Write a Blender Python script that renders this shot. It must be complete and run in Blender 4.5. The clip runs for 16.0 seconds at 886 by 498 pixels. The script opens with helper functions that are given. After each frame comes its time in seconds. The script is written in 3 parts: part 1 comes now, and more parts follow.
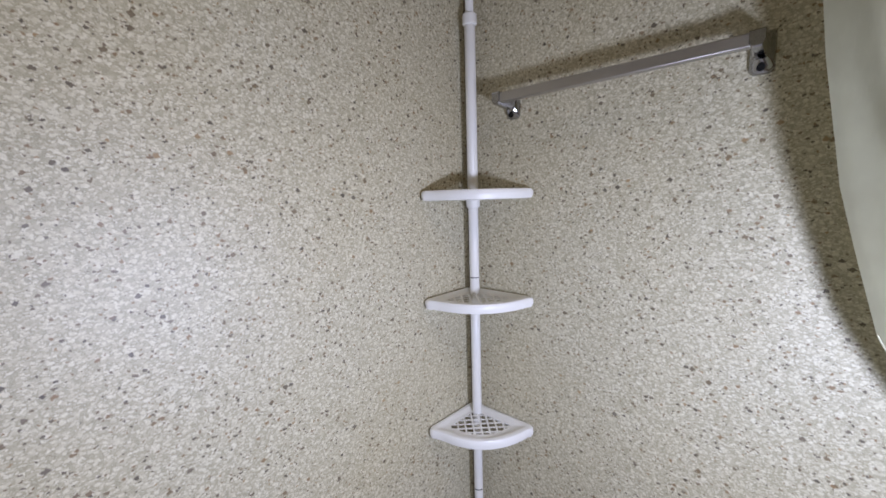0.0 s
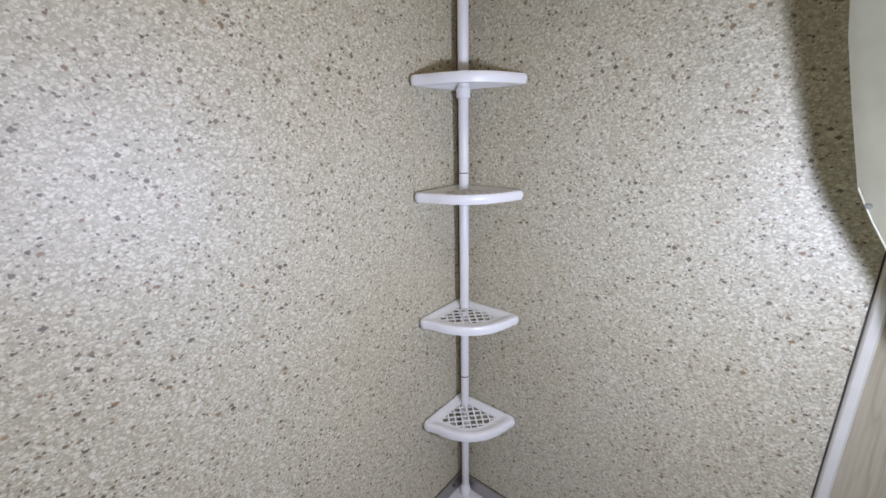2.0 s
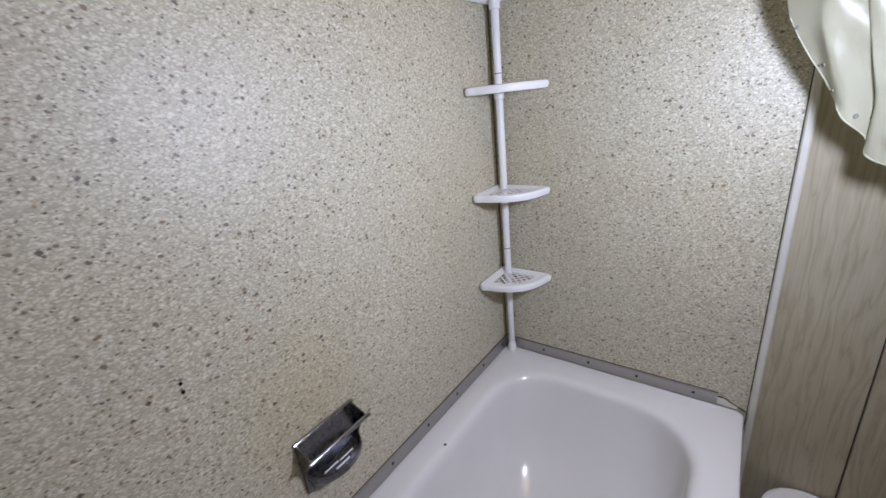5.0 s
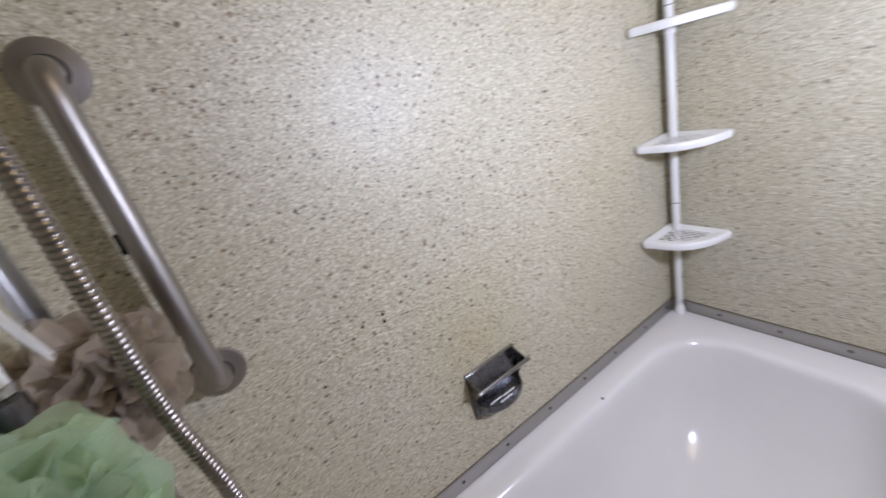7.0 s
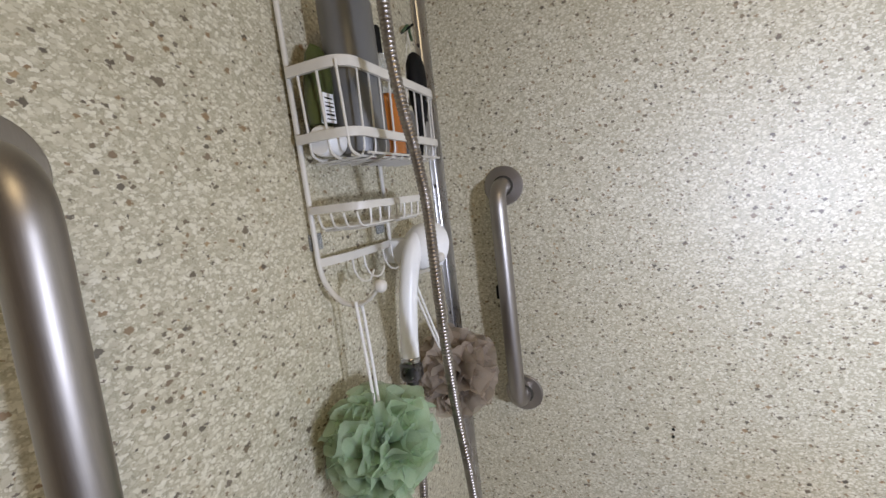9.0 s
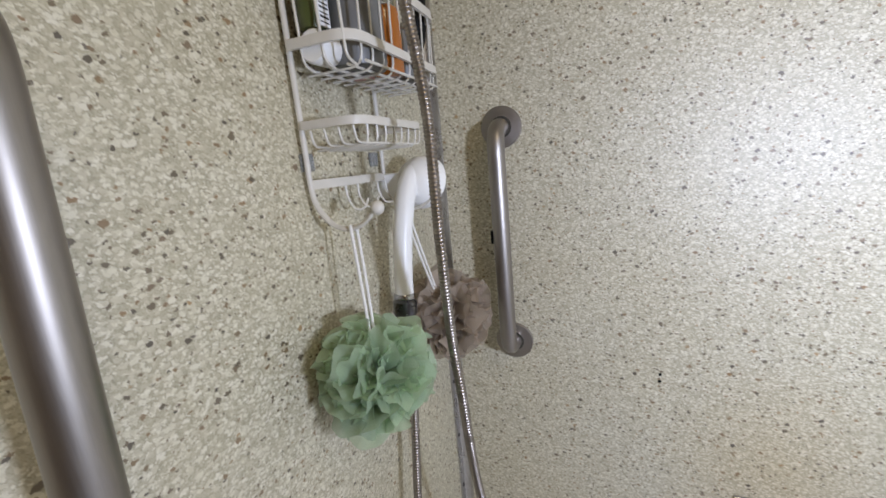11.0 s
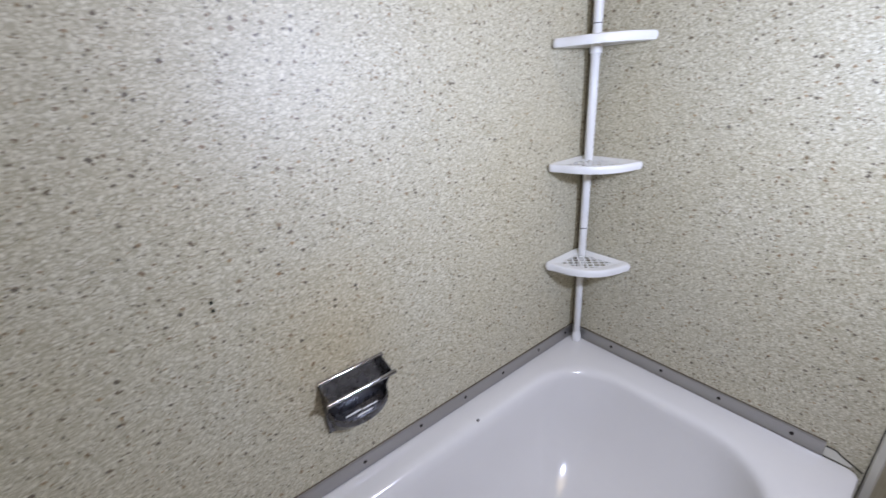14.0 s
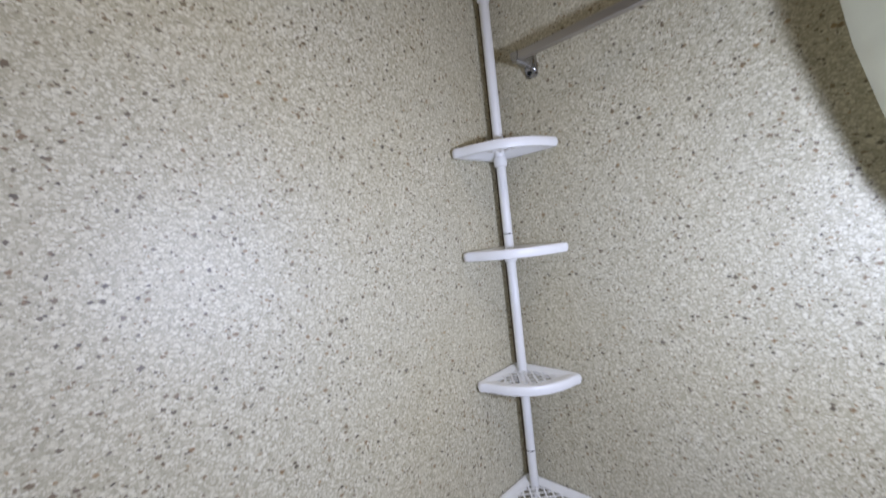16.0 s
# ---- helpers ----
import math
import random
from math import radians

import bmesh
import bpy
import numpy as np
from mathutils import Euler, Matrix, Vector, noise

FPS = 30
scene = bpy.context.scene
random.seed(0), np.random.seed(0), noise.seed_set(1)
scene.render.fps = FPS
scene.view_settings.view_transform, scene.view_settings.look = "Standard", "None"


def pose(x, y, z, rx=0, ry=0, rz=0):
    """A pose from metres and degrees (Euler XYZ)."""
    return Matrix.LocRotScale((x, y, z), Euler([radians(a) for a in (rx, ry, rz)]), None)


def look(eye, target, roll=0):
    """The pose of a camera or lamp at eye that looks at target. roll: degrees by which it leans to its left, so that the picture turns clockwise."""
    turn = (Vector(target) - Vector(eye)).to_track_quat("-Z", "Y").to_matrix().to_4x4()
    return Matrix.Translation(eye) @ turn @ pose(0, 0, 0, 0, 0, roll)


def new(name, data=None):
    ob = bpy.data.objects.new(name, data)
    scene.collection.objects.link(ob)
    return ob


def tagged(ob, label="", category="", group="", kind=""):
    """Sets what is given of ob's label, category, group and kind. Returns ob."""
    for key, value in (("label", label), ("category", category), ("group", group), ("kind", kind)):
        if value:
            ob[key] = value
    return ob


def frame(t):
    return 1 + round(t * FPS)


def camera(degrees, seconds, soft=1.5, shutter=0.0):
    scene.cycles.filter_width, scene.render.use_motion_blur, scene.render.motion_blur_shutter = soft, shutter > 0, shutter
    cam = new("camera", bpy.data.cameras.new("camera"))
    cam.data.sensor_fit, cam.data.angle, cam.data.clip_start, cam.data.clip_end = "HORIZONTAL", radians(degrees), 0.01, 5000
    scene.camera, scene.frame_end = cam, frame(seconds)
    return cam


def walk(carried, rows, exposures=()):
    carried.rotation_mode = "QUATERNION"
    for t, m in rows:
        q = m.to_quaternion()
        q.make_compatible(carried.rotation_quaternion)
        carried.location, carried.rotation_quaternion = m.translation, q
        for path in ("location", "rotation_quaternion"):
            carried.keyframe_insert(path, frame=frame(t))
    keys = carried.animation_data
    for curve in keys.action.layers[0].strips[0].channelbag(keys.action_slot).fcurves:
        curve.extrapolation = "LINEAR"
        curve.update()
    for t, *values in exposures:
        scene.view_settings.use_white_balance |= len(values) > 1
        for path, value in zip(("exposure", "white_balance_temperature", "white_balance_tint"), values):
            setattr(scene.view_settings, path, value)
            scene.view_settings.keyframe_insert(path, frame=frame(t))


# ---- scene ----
cam = camera(95.4, 16.0, shutter=0.4)
PATH = [
    (0, (-0.735, -0.603, 1.468), (0.713, 0.754, 1.215), -1.7),
    (0.5, (-0.74, -0.602, 1.448), (0.707, 0.736, 1.107), -1.6),
    (1, (-0.758, -0.595, 1.428), (0.716, 0.69, 1.008), -1.3),
    (1.5, (-0.761, -0.587, 1.401), (0.721, 0.662, 0.909), -1.3),
    (2, (-0.766, -0.585, 1.379), (0.709, 0.642, 0.815), -1.2),
    (2.5, (-0.785, -0.578, 1.353), (0.69, 0.617, 0.724), -1.1),
    (3, (-0.809, -0.575, 1.329), (0.674, 0.591, 0.664), -1.4),
    (3.5, (-0.857, -0.57, 1.294), (0.649, 0.563, 0.623), -2.1),
    (4, (-0.949, -0.616, 1.261), (0.566, 0.503, 0.589), -3.3),
    (4.2, (-0.988, -0.623, 1.245), (0.54, 0.463, 0.548), -3.6),
    (6.3, (-1.204, -0.633, 1.232), (0.087, 0.73, 0.543), -14.6),
    (6.5, (-1.201, -0.635, 1.236), (0.039, 0.768, 0.53), -14.4),
    (7, (-1.175, -0.652, 1.24), (-0.266, 0.976, 0.517), -15.2),
    (7.5, (-1.112, -0.709, 1.278), (-1.107, 1.182, 0.625), -15.0),
    (8, (-1.051, -0.762, 1.327), (-1.677, 1.086, 0.886), -10.3),
    (8.2, (-1.038, -0.775, 1.364), (-1.785, 1.06, 1.097), -8.5),
    (10.3, (-1.066, -0.773, 1.346), (-1.883, 1.029, 1.056), -6.4),
    (10.5, (-1.068, -0.771, 1.333), (-1.871, 1.03, 1.0), -6.2),
    (11, (-1.072, -0.772, 1.308), (-1.803, 1.043, 0.891), -5.4),
    (11.5, (-1.076, -0.765, 1.282), (-1.616, 1.096, 0.79), -4.7),
    (12, (-1.098, -0.744, 1.256), (-1.378, 1.146, 0.665), -4.5),
    (12.5, (-1.113, -0.718, 1.216), (-1.058, 1.158, 0.526), -4.5),
    (13, (-1.089, -0.696, 1.189), (-0.665, 1.11, 0.441), -4.0),
    (13.5, (-1.067, -0.673, 1.181), (-0.231, 0.968, 0.402), -3.5),
    (14, (-1.009, -0.672, 1.181), (0.089, 0.815, 0.418), -4.2),
    (14.5, (-0.907, -0.643, 1.184), (0.329, 0.768, 0.491), -5.5),
    (15, (-0.823, -0.632, 1.221), (0.47, 0.794, 0.677), -6.4),
    (15.5, (-0.801, -0.616, 1.261), (0.552, 0.821, 0.936), -6.6),
    (16, (-0.807, -0.606, 1.302), (0.594, 0.82, 1.23), -6.4),
]
walk(cam, [(t, look(eye, target, roll)) for t, eye, target, roll in PATH],
     [(0, -0.22, 6500, 11), (2.5, -0.24, 6500, 11), (4.2, -0.27, 6500, 11), (6.3, 0.07, 6550, 11), (7.5, 0.25, 6650, 11), (8.2, 0.32, 6650, 9), (10.3, 0.44, 6600, 7.5),
      (11.5, 0.38, 6450, 7), (12.5, 0.31, 6380, 7.5), (13, 0.28, 6400, 9), (13.5, 0.18, 6350, 9), (14.5, 0.02, 6350, 9), (15.5, -0.16, 6350, 9), (16, -0.2, 6350, 9)])

# ---- world and lights ----
world = bpy.data.worlds.new("room_dark")
world.use_nodes = True
world.node_tree.nodes["Background"].inputs[0].default_value = (1.0, 0.9, 0.75, 1)
world.node_tree.nodes["Background"].inputs[1].default_value = 0.005
scene.world = world

# the LED light: a beam towards the back wall, and its spill all round
LED_AT, LED_COLOR, EDGE_COLOR = (-0.53, -0.815, 1.26), (0.742, 0.81, 1.11), (0.746, 0.815, 1.09)
beam = bpy.data.lights.new("led_beam", "AREA")
beam.shape, beam.size, beam.energy, beam.color = "DISK", 0.10, 5.0, LED_COLOR
new("led_beam", beam).matrix_world = look(LED_AT, (-0.38, 0.0, 1.00))
spill = bpy.data.lights.new("led_spill", "POINT")
spill.energy, spill.color, spill.shadow_soft_size = 12.2, EDGE_COLOR, 0.045
new("led_spill", spill).location = LED_AT
# unseen warm fill for an assumed ceiling light, placed to brighten the corner
warm_fill = bpy.data.lights.new("ceiling_fill", "AREA")
warm_fill.energy, warm_fill.color, warm_fill.size = 4.3, (1.0, 0.78, 0.48), 0.5
warm_fill_ob = new("ceiling_fill", warm_fill)
warm_fill_ob.location = (-0.45, -1.10, 2.24)


# ---- mesh helpers ----
def part(name, bm, material, parent=None, label="", smooth=True, crisp=True):
    """Links a bmesh as one mesh object under a thing or a part."""
    bmesh.ops.recalc_face_normals(bm, faces=bm.faces)
    me = bpy.data.meshes.new(name)
    bm.to_mesh(me)
    bm.free()
    if smooth:
        me.shade_smooth()
        if crisp:
            me.set_sharp_from_angle(angle=radians(38))
    me.materials.append(material)
    ob = new(name, me)
    if parent is not None:
        ob.parent = parent
    if label:
        ob["label"] = label
    return ob


def empty(name, label, category, group=""):
    return tagged(new(name), label, category, group)


def box(bm, lo, hi, bevel=0.0, segments=2):
    r = bmesh.ops.create_cube(bm, size=1.0)
    vs = r["verts"]
    for v in vs:
        v.co = Vector([lo[i] + (v.co[i] + 0.5) * (hi[i] - lo[i]) for i in range(3)])
    if bevel:
        es = list({e for v in vs for e in v.link_edges})
        bmesh.ops.bevel(bm, geom=es, offset=bevel, segments=segments, affect="EDGES", profile=0.5)
    return bm


def one_box(lo, hi, bevel=0.0, segments=2):
    return box(bmesh.new(), lo, hi, bevel, segments)


def loft(bm, loops, closed=True, cap_a=True, cap_b=True):
    rows = [[bm.verts.new(p) for p in loop] for loop in loops]
    n = len(rows[0])
    for a, b in zip(rows, rows[1:]):
        for i in range(n if closed else n - 1):
            j = (i + 1) % n
            bm.faces.new((a[i], a[j], b[j], b[i]))
    if cap_a and closed:
        bm.faces.new(rows[0][::-1])
    if cap_b and closed:
        bm.faces.new(rows[-1])
    return rows


def spline(points, step):
    """A Catmull-Rom curve through the points, sampled about every step metres."""
    p = [Vector(q) for q in points]
    p = [2 * p[0] - p[1]] + p + [2 * p[-1] - p[-2]]
    out = []
    for i in range(1, len(p) - 2):
        n = max(2, int((p[i + 1] - p[i]).length / step))
        for k in range(n):
            t = k / n
            a, b, c, d = p[i - 1 : i + 3]
            out.append(0.5 * (2 * b + (c - a) * t + (2 * a - 5 * b + 4 * c - d) * t * t + (3 * b - a - 3 * c + d) * t**3))
    out.append(p[-2])
    return out


def sweep(bm, path, radius, n=10, flat=1.0, side=None):
    """A tube along the path; radius is a number or a function of the row's number."""
    path = [Vector(q) for q in path]
    loops, u = [], None
    for i, q in enumerate(path):
        t = (path[min(i + 1, len(path) - 1)] - path[max(i - 1, 0)]).normalized()
        if u is None:
            u = Vector(side) if side else t.orthogonal()
        u = (u - t * u.dot(t)).normalized()
        w = t.cross(u)
        r = radius(i) if callable(radius) else radius
        loops.append([q + (u * math.cos(a) + w * math.sin(a) * flat) * r for a in [2 * math.pi * k / n for k in range(n)]])
    loft(bm, loops)
    return bm


def lathe(bm, profile, m=Matrix(), n=24):
    """Turns rows of (radius, height) round z, and places the result by m."""
    loops = [[m @ Vector((r * math.cos(2 * math.pi * k / n), r * math.sin(2 * math.pi * k / n), z)) for k in range(n)] for r, z in profile]
    loft(bm, loops)
    return bm


def ball(bm, at, r, n=14):
    bmesh.ops.create_uvsphere(bm, u_segments=n, v_segments=n // 2 + 2, radius=r, matrix=Matrix.Translation(at))
    return bm


def bend(points, r, k=6):
    """A polyline with its inner corners rounded by arcs of about radius r."""
    p = [Vector(q) for q in points]
    out = [p[0]]
    for a, b, c in zip(p, p[1:], p[2:]):
        s, e = b + (a - b).normalized() * r, b + (c - b).normalized() * r
        out += [(1 - t) ** 2 * s + 2 * t * (1 - t) * b + t * t * e for t in [i / k for i in range(k + 1)]]
    return out + [p[-1]]


# ---- material helpers ----
def material(name, color, rough=0.5, metal=0.0, spec=0.5):
    m = bpy.data.materials.new(name)
    m.use_nodes = True
    b = m.node_tree.nodes["Principled BSDF"]
    b.inputs["Base Color"].default_value = (*color, 1)
    b.inputs["Roughness"].default_value = rough
    b.inputs["Metallic"].default_value = metal
    b.inputs["Specular IOR Level"].default_value = spec
    return m, m.node_tree, b


def node(nt, kind, **given):
    n = nt.nodes.new(kind)
    for key, value in given.items():
        n.inputs[key.replace("_", " ")].default_value = value
    return n


def place_of(nt, scale=(1, 1, 1)):
    geo = nt.nodes.new("ShaderNodeNewGeometry")
    mp = nt.nodes.new("ShaderNodeMapping")
    mp.inputs["Scale"].default_value = scale
    nt.links.new(geo.outputs["Position"], mp.inputs["Vector"])
    return mp.outputs["Vector"]


def noise_of(nt, vec, scale, detail=3.0, rough=0.55):
    n = node(nt, "ShaderNodeTexNoise", Scale=scale, Detail=detail, Roughness=rough)
    nt.links.new(vec, n.inputs["Vector"])
    return n


def ramp(nt, fac, stops):
    r = nt.nodes.new("ShaderNodeValToRGB")
    e = r.color_ramp.elements
    while len(e) < len(stops):
        e.new(0.5)
    for el, (at, c) in zip(e, stops):
        el.position, el.color = at, (*c, 1) if len(c) == 3 else c
    nt.links.new(fac, r.inputs[0])
    return r.outputs[0]


def mix(nt, fac, a, b, kind="MIX"):
    n = nt.nodes.new("ShaderNodeMix")
    n.data_type, n.blend_type = "RGBA", kind
    for socket, value in ((n.inputs[0], fac), (n.inputs[6], a), (n.inputs[7], b)):
        if isinstance(value, (int, float)):
            socket.default_value = value
        elif isinstance(value, tuple):
            socket.default_value = (*value, 1)
        else:
            nt.links.new(value, socket)
    return n.outputs[2]


def maths(nt, op, a, b=0.0, clamp=False):
    n = nt.nodes.new("ShaderNodeMath")
    n.operation, n.use_clamp = op, clamp
    for socket, value in zip(n.inputs, (a, b)):
        if isinstance(value, (int, float)):
            socket.default_value = value
        else:
            nt.links.new(value, socket)
    return n.outputs[0]


def bump(nt, b, height, strength=0.2, distance=0.001):
    n = node(nt, "ShaderNodeBump", Strength=strength, Distance=distance)
    nt.links.new(height, n.inputs["Height"])
    nt.links.new(n.outputs[0], b.inputs["Normal"])


def step(nt, fac, lo, hi):
    """0 below lo, 1 above hi, smooth between."""
    n = nt.nodes.new("ShaderNodeMapRange")
    n.inputs["From Min"].default_value, n.inputs["From Max"].default_value = lo, hi
    nt.links.new(fac, n.inputs["Value"])
    return n.outputs[0]


def simple(name, color, rough=0.5, metal=0.0, vary=0.15, scale=30.0, relief=0.05, spec=0.5):
    """A paint, plastic or metal with mottling at two scales, worn gloss and fine relief."""
    m, nt, b = material(name, color, rough, metal, spec)
    vec = place_of(nt)
    n1, n2 = noise_of(nt, vec, scale, 4), noise_of(nt, vec, scale * 9, 2)
    dark = tuple(c * (1 - vary) for c in color)
    light = tuple(min(1, c * (1 + vary * 0.5)) for c in color)
    c1 = mix(nt, step(nt, n1.outputs["Fac"], 0.3, 0.7), dark, light)
    nt.links.new(mix(nt, 0.25, c1, mix(nt, n2.outputs["Fac"], dark, light)), b.inputs["Base Color"])
    r = nt.nodes.new("ShaderNodeMapRange")
    r.inputs["To Min"].default_value, r.inputs["To Max"].default_value = max(0.03, rough - 0.08), rough + 0.1
    nt.links.new(n1.outputs["Fac"], r.inputs["Value"])
    nt.links.new(r.outputs[0], b.inputs["Roughness"])
    if relief:
        bump(nt, b, n2.outputs["Fac"], relief, 0.001)
    return m


# ---- materials ----
def chip_laminate():
    """Cream shower panel strewn with pale flakes and scattered tan, olive and brown chips."""
    m, nt, b = material("chip_laminate", (0.48, 0.43, 0.33), 0.42, 0.0, 1.0)
    vec = place_of(nt)
    # flat coordinates that run along whichever wall they are on
    sep, flat = nt.nodes.new("ShaderNodeSeparateXYZ"), nt.nodes.new("ShaderNodeCombineXYZ")
    nt.links.new(vec, sep.inputs[0])
    nt.links.new(maths(nt, "ADD", sep.outputs[0], sep.outputs[1]), flat.inputs[0])
    nt.links.new(sep.outputs[2], flat.inputs[1])

    def wobbled(vector, scale, size):
        wob = noise_of(nt, vec, scale, 3, 0.65)
        shift = nt.nodes.new("ShaderNodeVectorMath")
        shift.operation = "MULTIPLY_ADD"
        shift.inputs[1].default_value = (size, size, size)
        nt.links.new(wob.outputs["Color"], shift.inputs[0])
        nt.links.new(vector, shift.inputs[2])
        return shift.outputs[0]

    ragged = wobbled(flat.outputs[0], 210, 0.0075)

    def flakes(scale, turn, stretch, keep, small, spread, soft, distance="EUCLIDEAN"):
        """Scattered flakes: their mask, and two random tones of each."""
        mp = nt.nodes.new("ShaderNodeMapping")
        mp.inputs["Rotation"].default_value = (0, 0, radians(turn))
        mp.inputs["Location"].default_value = (turn * 0.37, turn * 0.11, 0)
        mp.inputs["Scale"].default_value = (1.0, stretch, 1.0)
        nt.links.new(ragged, mp.inputs["Vector"])
        n = node(nt, "ShaderNodeTexVoronoi", Scale=scale)
        n.voronoi_dimensions, n.feature, n.distance = "2D", "F1", distance
        nt.links.new(mp.outputs[0], n.inputs["Vector"])
        k = nt.nodes.new("ShaderNodeSeparateColor")
        nt.links.new(n.outputs["Color"], k.inputs[0])
        size = maths(nt, "ADD", maths(nt, "MULTIPLY", k.outputs[1], spread), small)
        near = step(nt, maths(nt, "SUBTRACT", size, n.outputs["Distance"]), 0.0, soft)
        return maths(nt, "MULTIPLY", near, maths(nt, "GREATER_THAN", k.outputs[0], keep)), k.outputs[2], k.outputs[0]

    grain, cloud = noise_of(nt, vec, 620, 3, 0.7), noise_of(nt, vec, 130, 3)
    col = ramp(nt, mix(nt, 0.35, grain.outputs["Fac"], cloud.outputs["Fac"]), [(0.30, (0.225, 0.203, 0.135)), (0.5, (0.405, 0.374, 0.265)), (0.70, (0.51, 0.476, 0.352))])
    height = grain.outputs["Fac"]
    # pale flakes, four sets lying four ways
    pale = [(0.0, (0.455, 0.422, 0.308)), (0.3, (0.525, 0.492, 0.368)), (0.65, (0.63, 0.602, 0.472)), (1.0, (0.715, 0.69, 0.575))]
    for scale, turn, stretch, keep, small, spread in ((105, 15, 1.5, 0.40, 0.23, 0.22), (145, 75, 1.6, 0.40, 0.25, 0.22), (190, 125, 1.4, 0.40, 0.25, 0.22), (260, 40, 1.5, 0.5, 0.22, 0.2)):
        mask, hue, lot = flakes(scale, turn, stretch, keep, small, spread, 0.07)
        col = mix(nt, maths(nt, "MULTIPLY", mask, 0.85), col, ramp(nt, hue, pale))
        height = mix(nt, maths(nt, "MULTIPLY", mask, 0.6), height, lot)
    # tan, olive, grey-brown and dark chips of four sizes
    dark = [(0.0, (0.055, 0.040, 0.024)), (0.30, (0.105, 0.078, 0.044)), (0.5, (0.165, 0.116, 0.058)), (0.7, (0.24, 0.145, 0.058)), (0.85, (0.110, 0.092, 0.068)), (1.0, (0.34, 0.22, 0.095))]
    for scale, turn, stretch, keep, small, spread, shape in ((48, 10, 1.2, 0.87, 0.12, 0.14, "MANHATTAN"), (74, 55, 1.35, 0.87, 0.12, 0.14, "EUCLIDEAN"), (112, 100, 1.4, 0.91, 0.17, 0.17, "MANHATTAN"), (185, 150, 1.3, 0.93, 0.19, 0.2, "EUCLIDEAN")):
        mask, hue, lot = flakes(scale, turn, stretch, keep, small, spread, 0.02, shape)
        col = mix(nt, maths(nt, "MULTIPLY", mask, 0.94), col, ramp(nt, hue, dark))
    # broad uneven ageing, and a rusty stain over the soap dish
    age = noise_of(nt, vec, 2.2, 4)
    col = mix(nt, step(nt, age.outputs["Fac"], 0.35, 0.75), col, mix(nt, 1.0, col, (0.96, 0.93, 0.86), "MULTIPLY"))
    gap = nt.nodes.new("ShaderNodeVectorMath")
    gap.operation = "DISTANCE"
    nt.links.new(place_of(nt, (1, 1, 0.75)), gap.inputs[0])
    gap.inputs[1].default_value = (-0.79, 0.0, 0.70 * 0.75)
    ring = maths(nt, "SUBTRACT", 1.0, step(nt, maths(nt, "ADD", gap.outputs["Value"], maths(nt, "MULTIPLY", age.outputs["Fac"], 0.12)), 0.06, 0.24), True)
    col = mix(nt, maths(nt, "MULTIPLY", ring, 0.45), col, mix(nt, 1.0, col, (0.90, 0.76, 0.54), "MULTIPLY"))
    nt.links.new(col, b.inputs["Base Color"])
    rr = nt.nodes.new("ShaderNodeMapRange")
    rr.inputs["To Min"].default_value, rr.inputs["To Max"].default_value = 0.45, 0.57
    nt.links.new(cloud.outputs["Fac"], rr.inputs["Value"])
    nt.links.new(rr.outputs[0], b.inputs["Roughness"])
    bump(nt, b, height, 0.22, 0.001)
    return m


def wood_print():
    """Grey-beige wood-grain wallboard with wavy upright figure."""
    m, nt, b = material("wood_print", (0.42, 0.36, 0.26), 0.42)
    vec = place_of(nt, (1, 1, 0.16))
    warp = noise_of(nt, vec, 9, 2)
    wave = node(nt, "ShaderNodeTexWave", Scale=13.0, Distortion=17.0, Detail=4.0, Detail_Scale=1.6)
    wave.bands_direction = "Y"
    nt.links.new(vec, wave.inputs["Vector"])
    fibre = noise_of(nt, place_of(nt, (1, 1, 0.03)), 260, 3)
    c = ramp(nt, wave.outputs["Fac"], [(0.0, (0.30, 0.255, 0.165)), (0.12, (0.36, 0.315, 0.21)), (0.5, (0.39, 0.345, 0.235)), (1.0, (0.42, 0.375, 0.262))])
    c = mix(nt, 0.45, c, ramp(nt, fibre.outputs["Fac"], [(0.3, (0.33, 0.295, 0.205)), (0.7, (0.47, 0.435, 0.325))]))
    c = mix(nt, step(nt, warp.outputs["Fac"], 0.4, 0.8), c, mix(nt, 1.0, c, (0.9, 0.88, 0.84), "MULTIPLY"))
    nt.links.new(c, b.inputs["Base Color"])
    bump(nt, b, fibre.outputs["Fac"], 0.15, 0.001)
    return m


def brushed(name, color, rough=0.3, axis=(60, 60, 3)):
    """Satin metal with long fine scratches."""
    m, nt, b = material(name, color, rough, 1.0)
    scratch = noise_of(nt, place_of(nt, axis), 18, 4, 0.7)
    smear = noise_of(nt, place_of(nt), 14, 4)
    r = nt.nodes.new("ShaderNodeMapRange")
    r.inputs["To Min"].default_value, r.inputs["To Max"].default_value = rough - 0.1, rough + 0.15
    nt.links.new(mix(nt, 0.5, scratch.outputs["Fac"], smear.outputs["Fac"]), r.inputs["Value"])
    nt.links.new(r.outputs[0], b.inputs["Roughness"])
    nt.links.new(mix(nt, scratch.outputs["Fac"], tuple(c * 0.85 for c in color), tuple(min(1, c * 1.1) for c in color)), b.inputs["Base Color"])
    bump(nt, b, scratch.outputs["Fac"], 0.04, 0.0005)
    return m


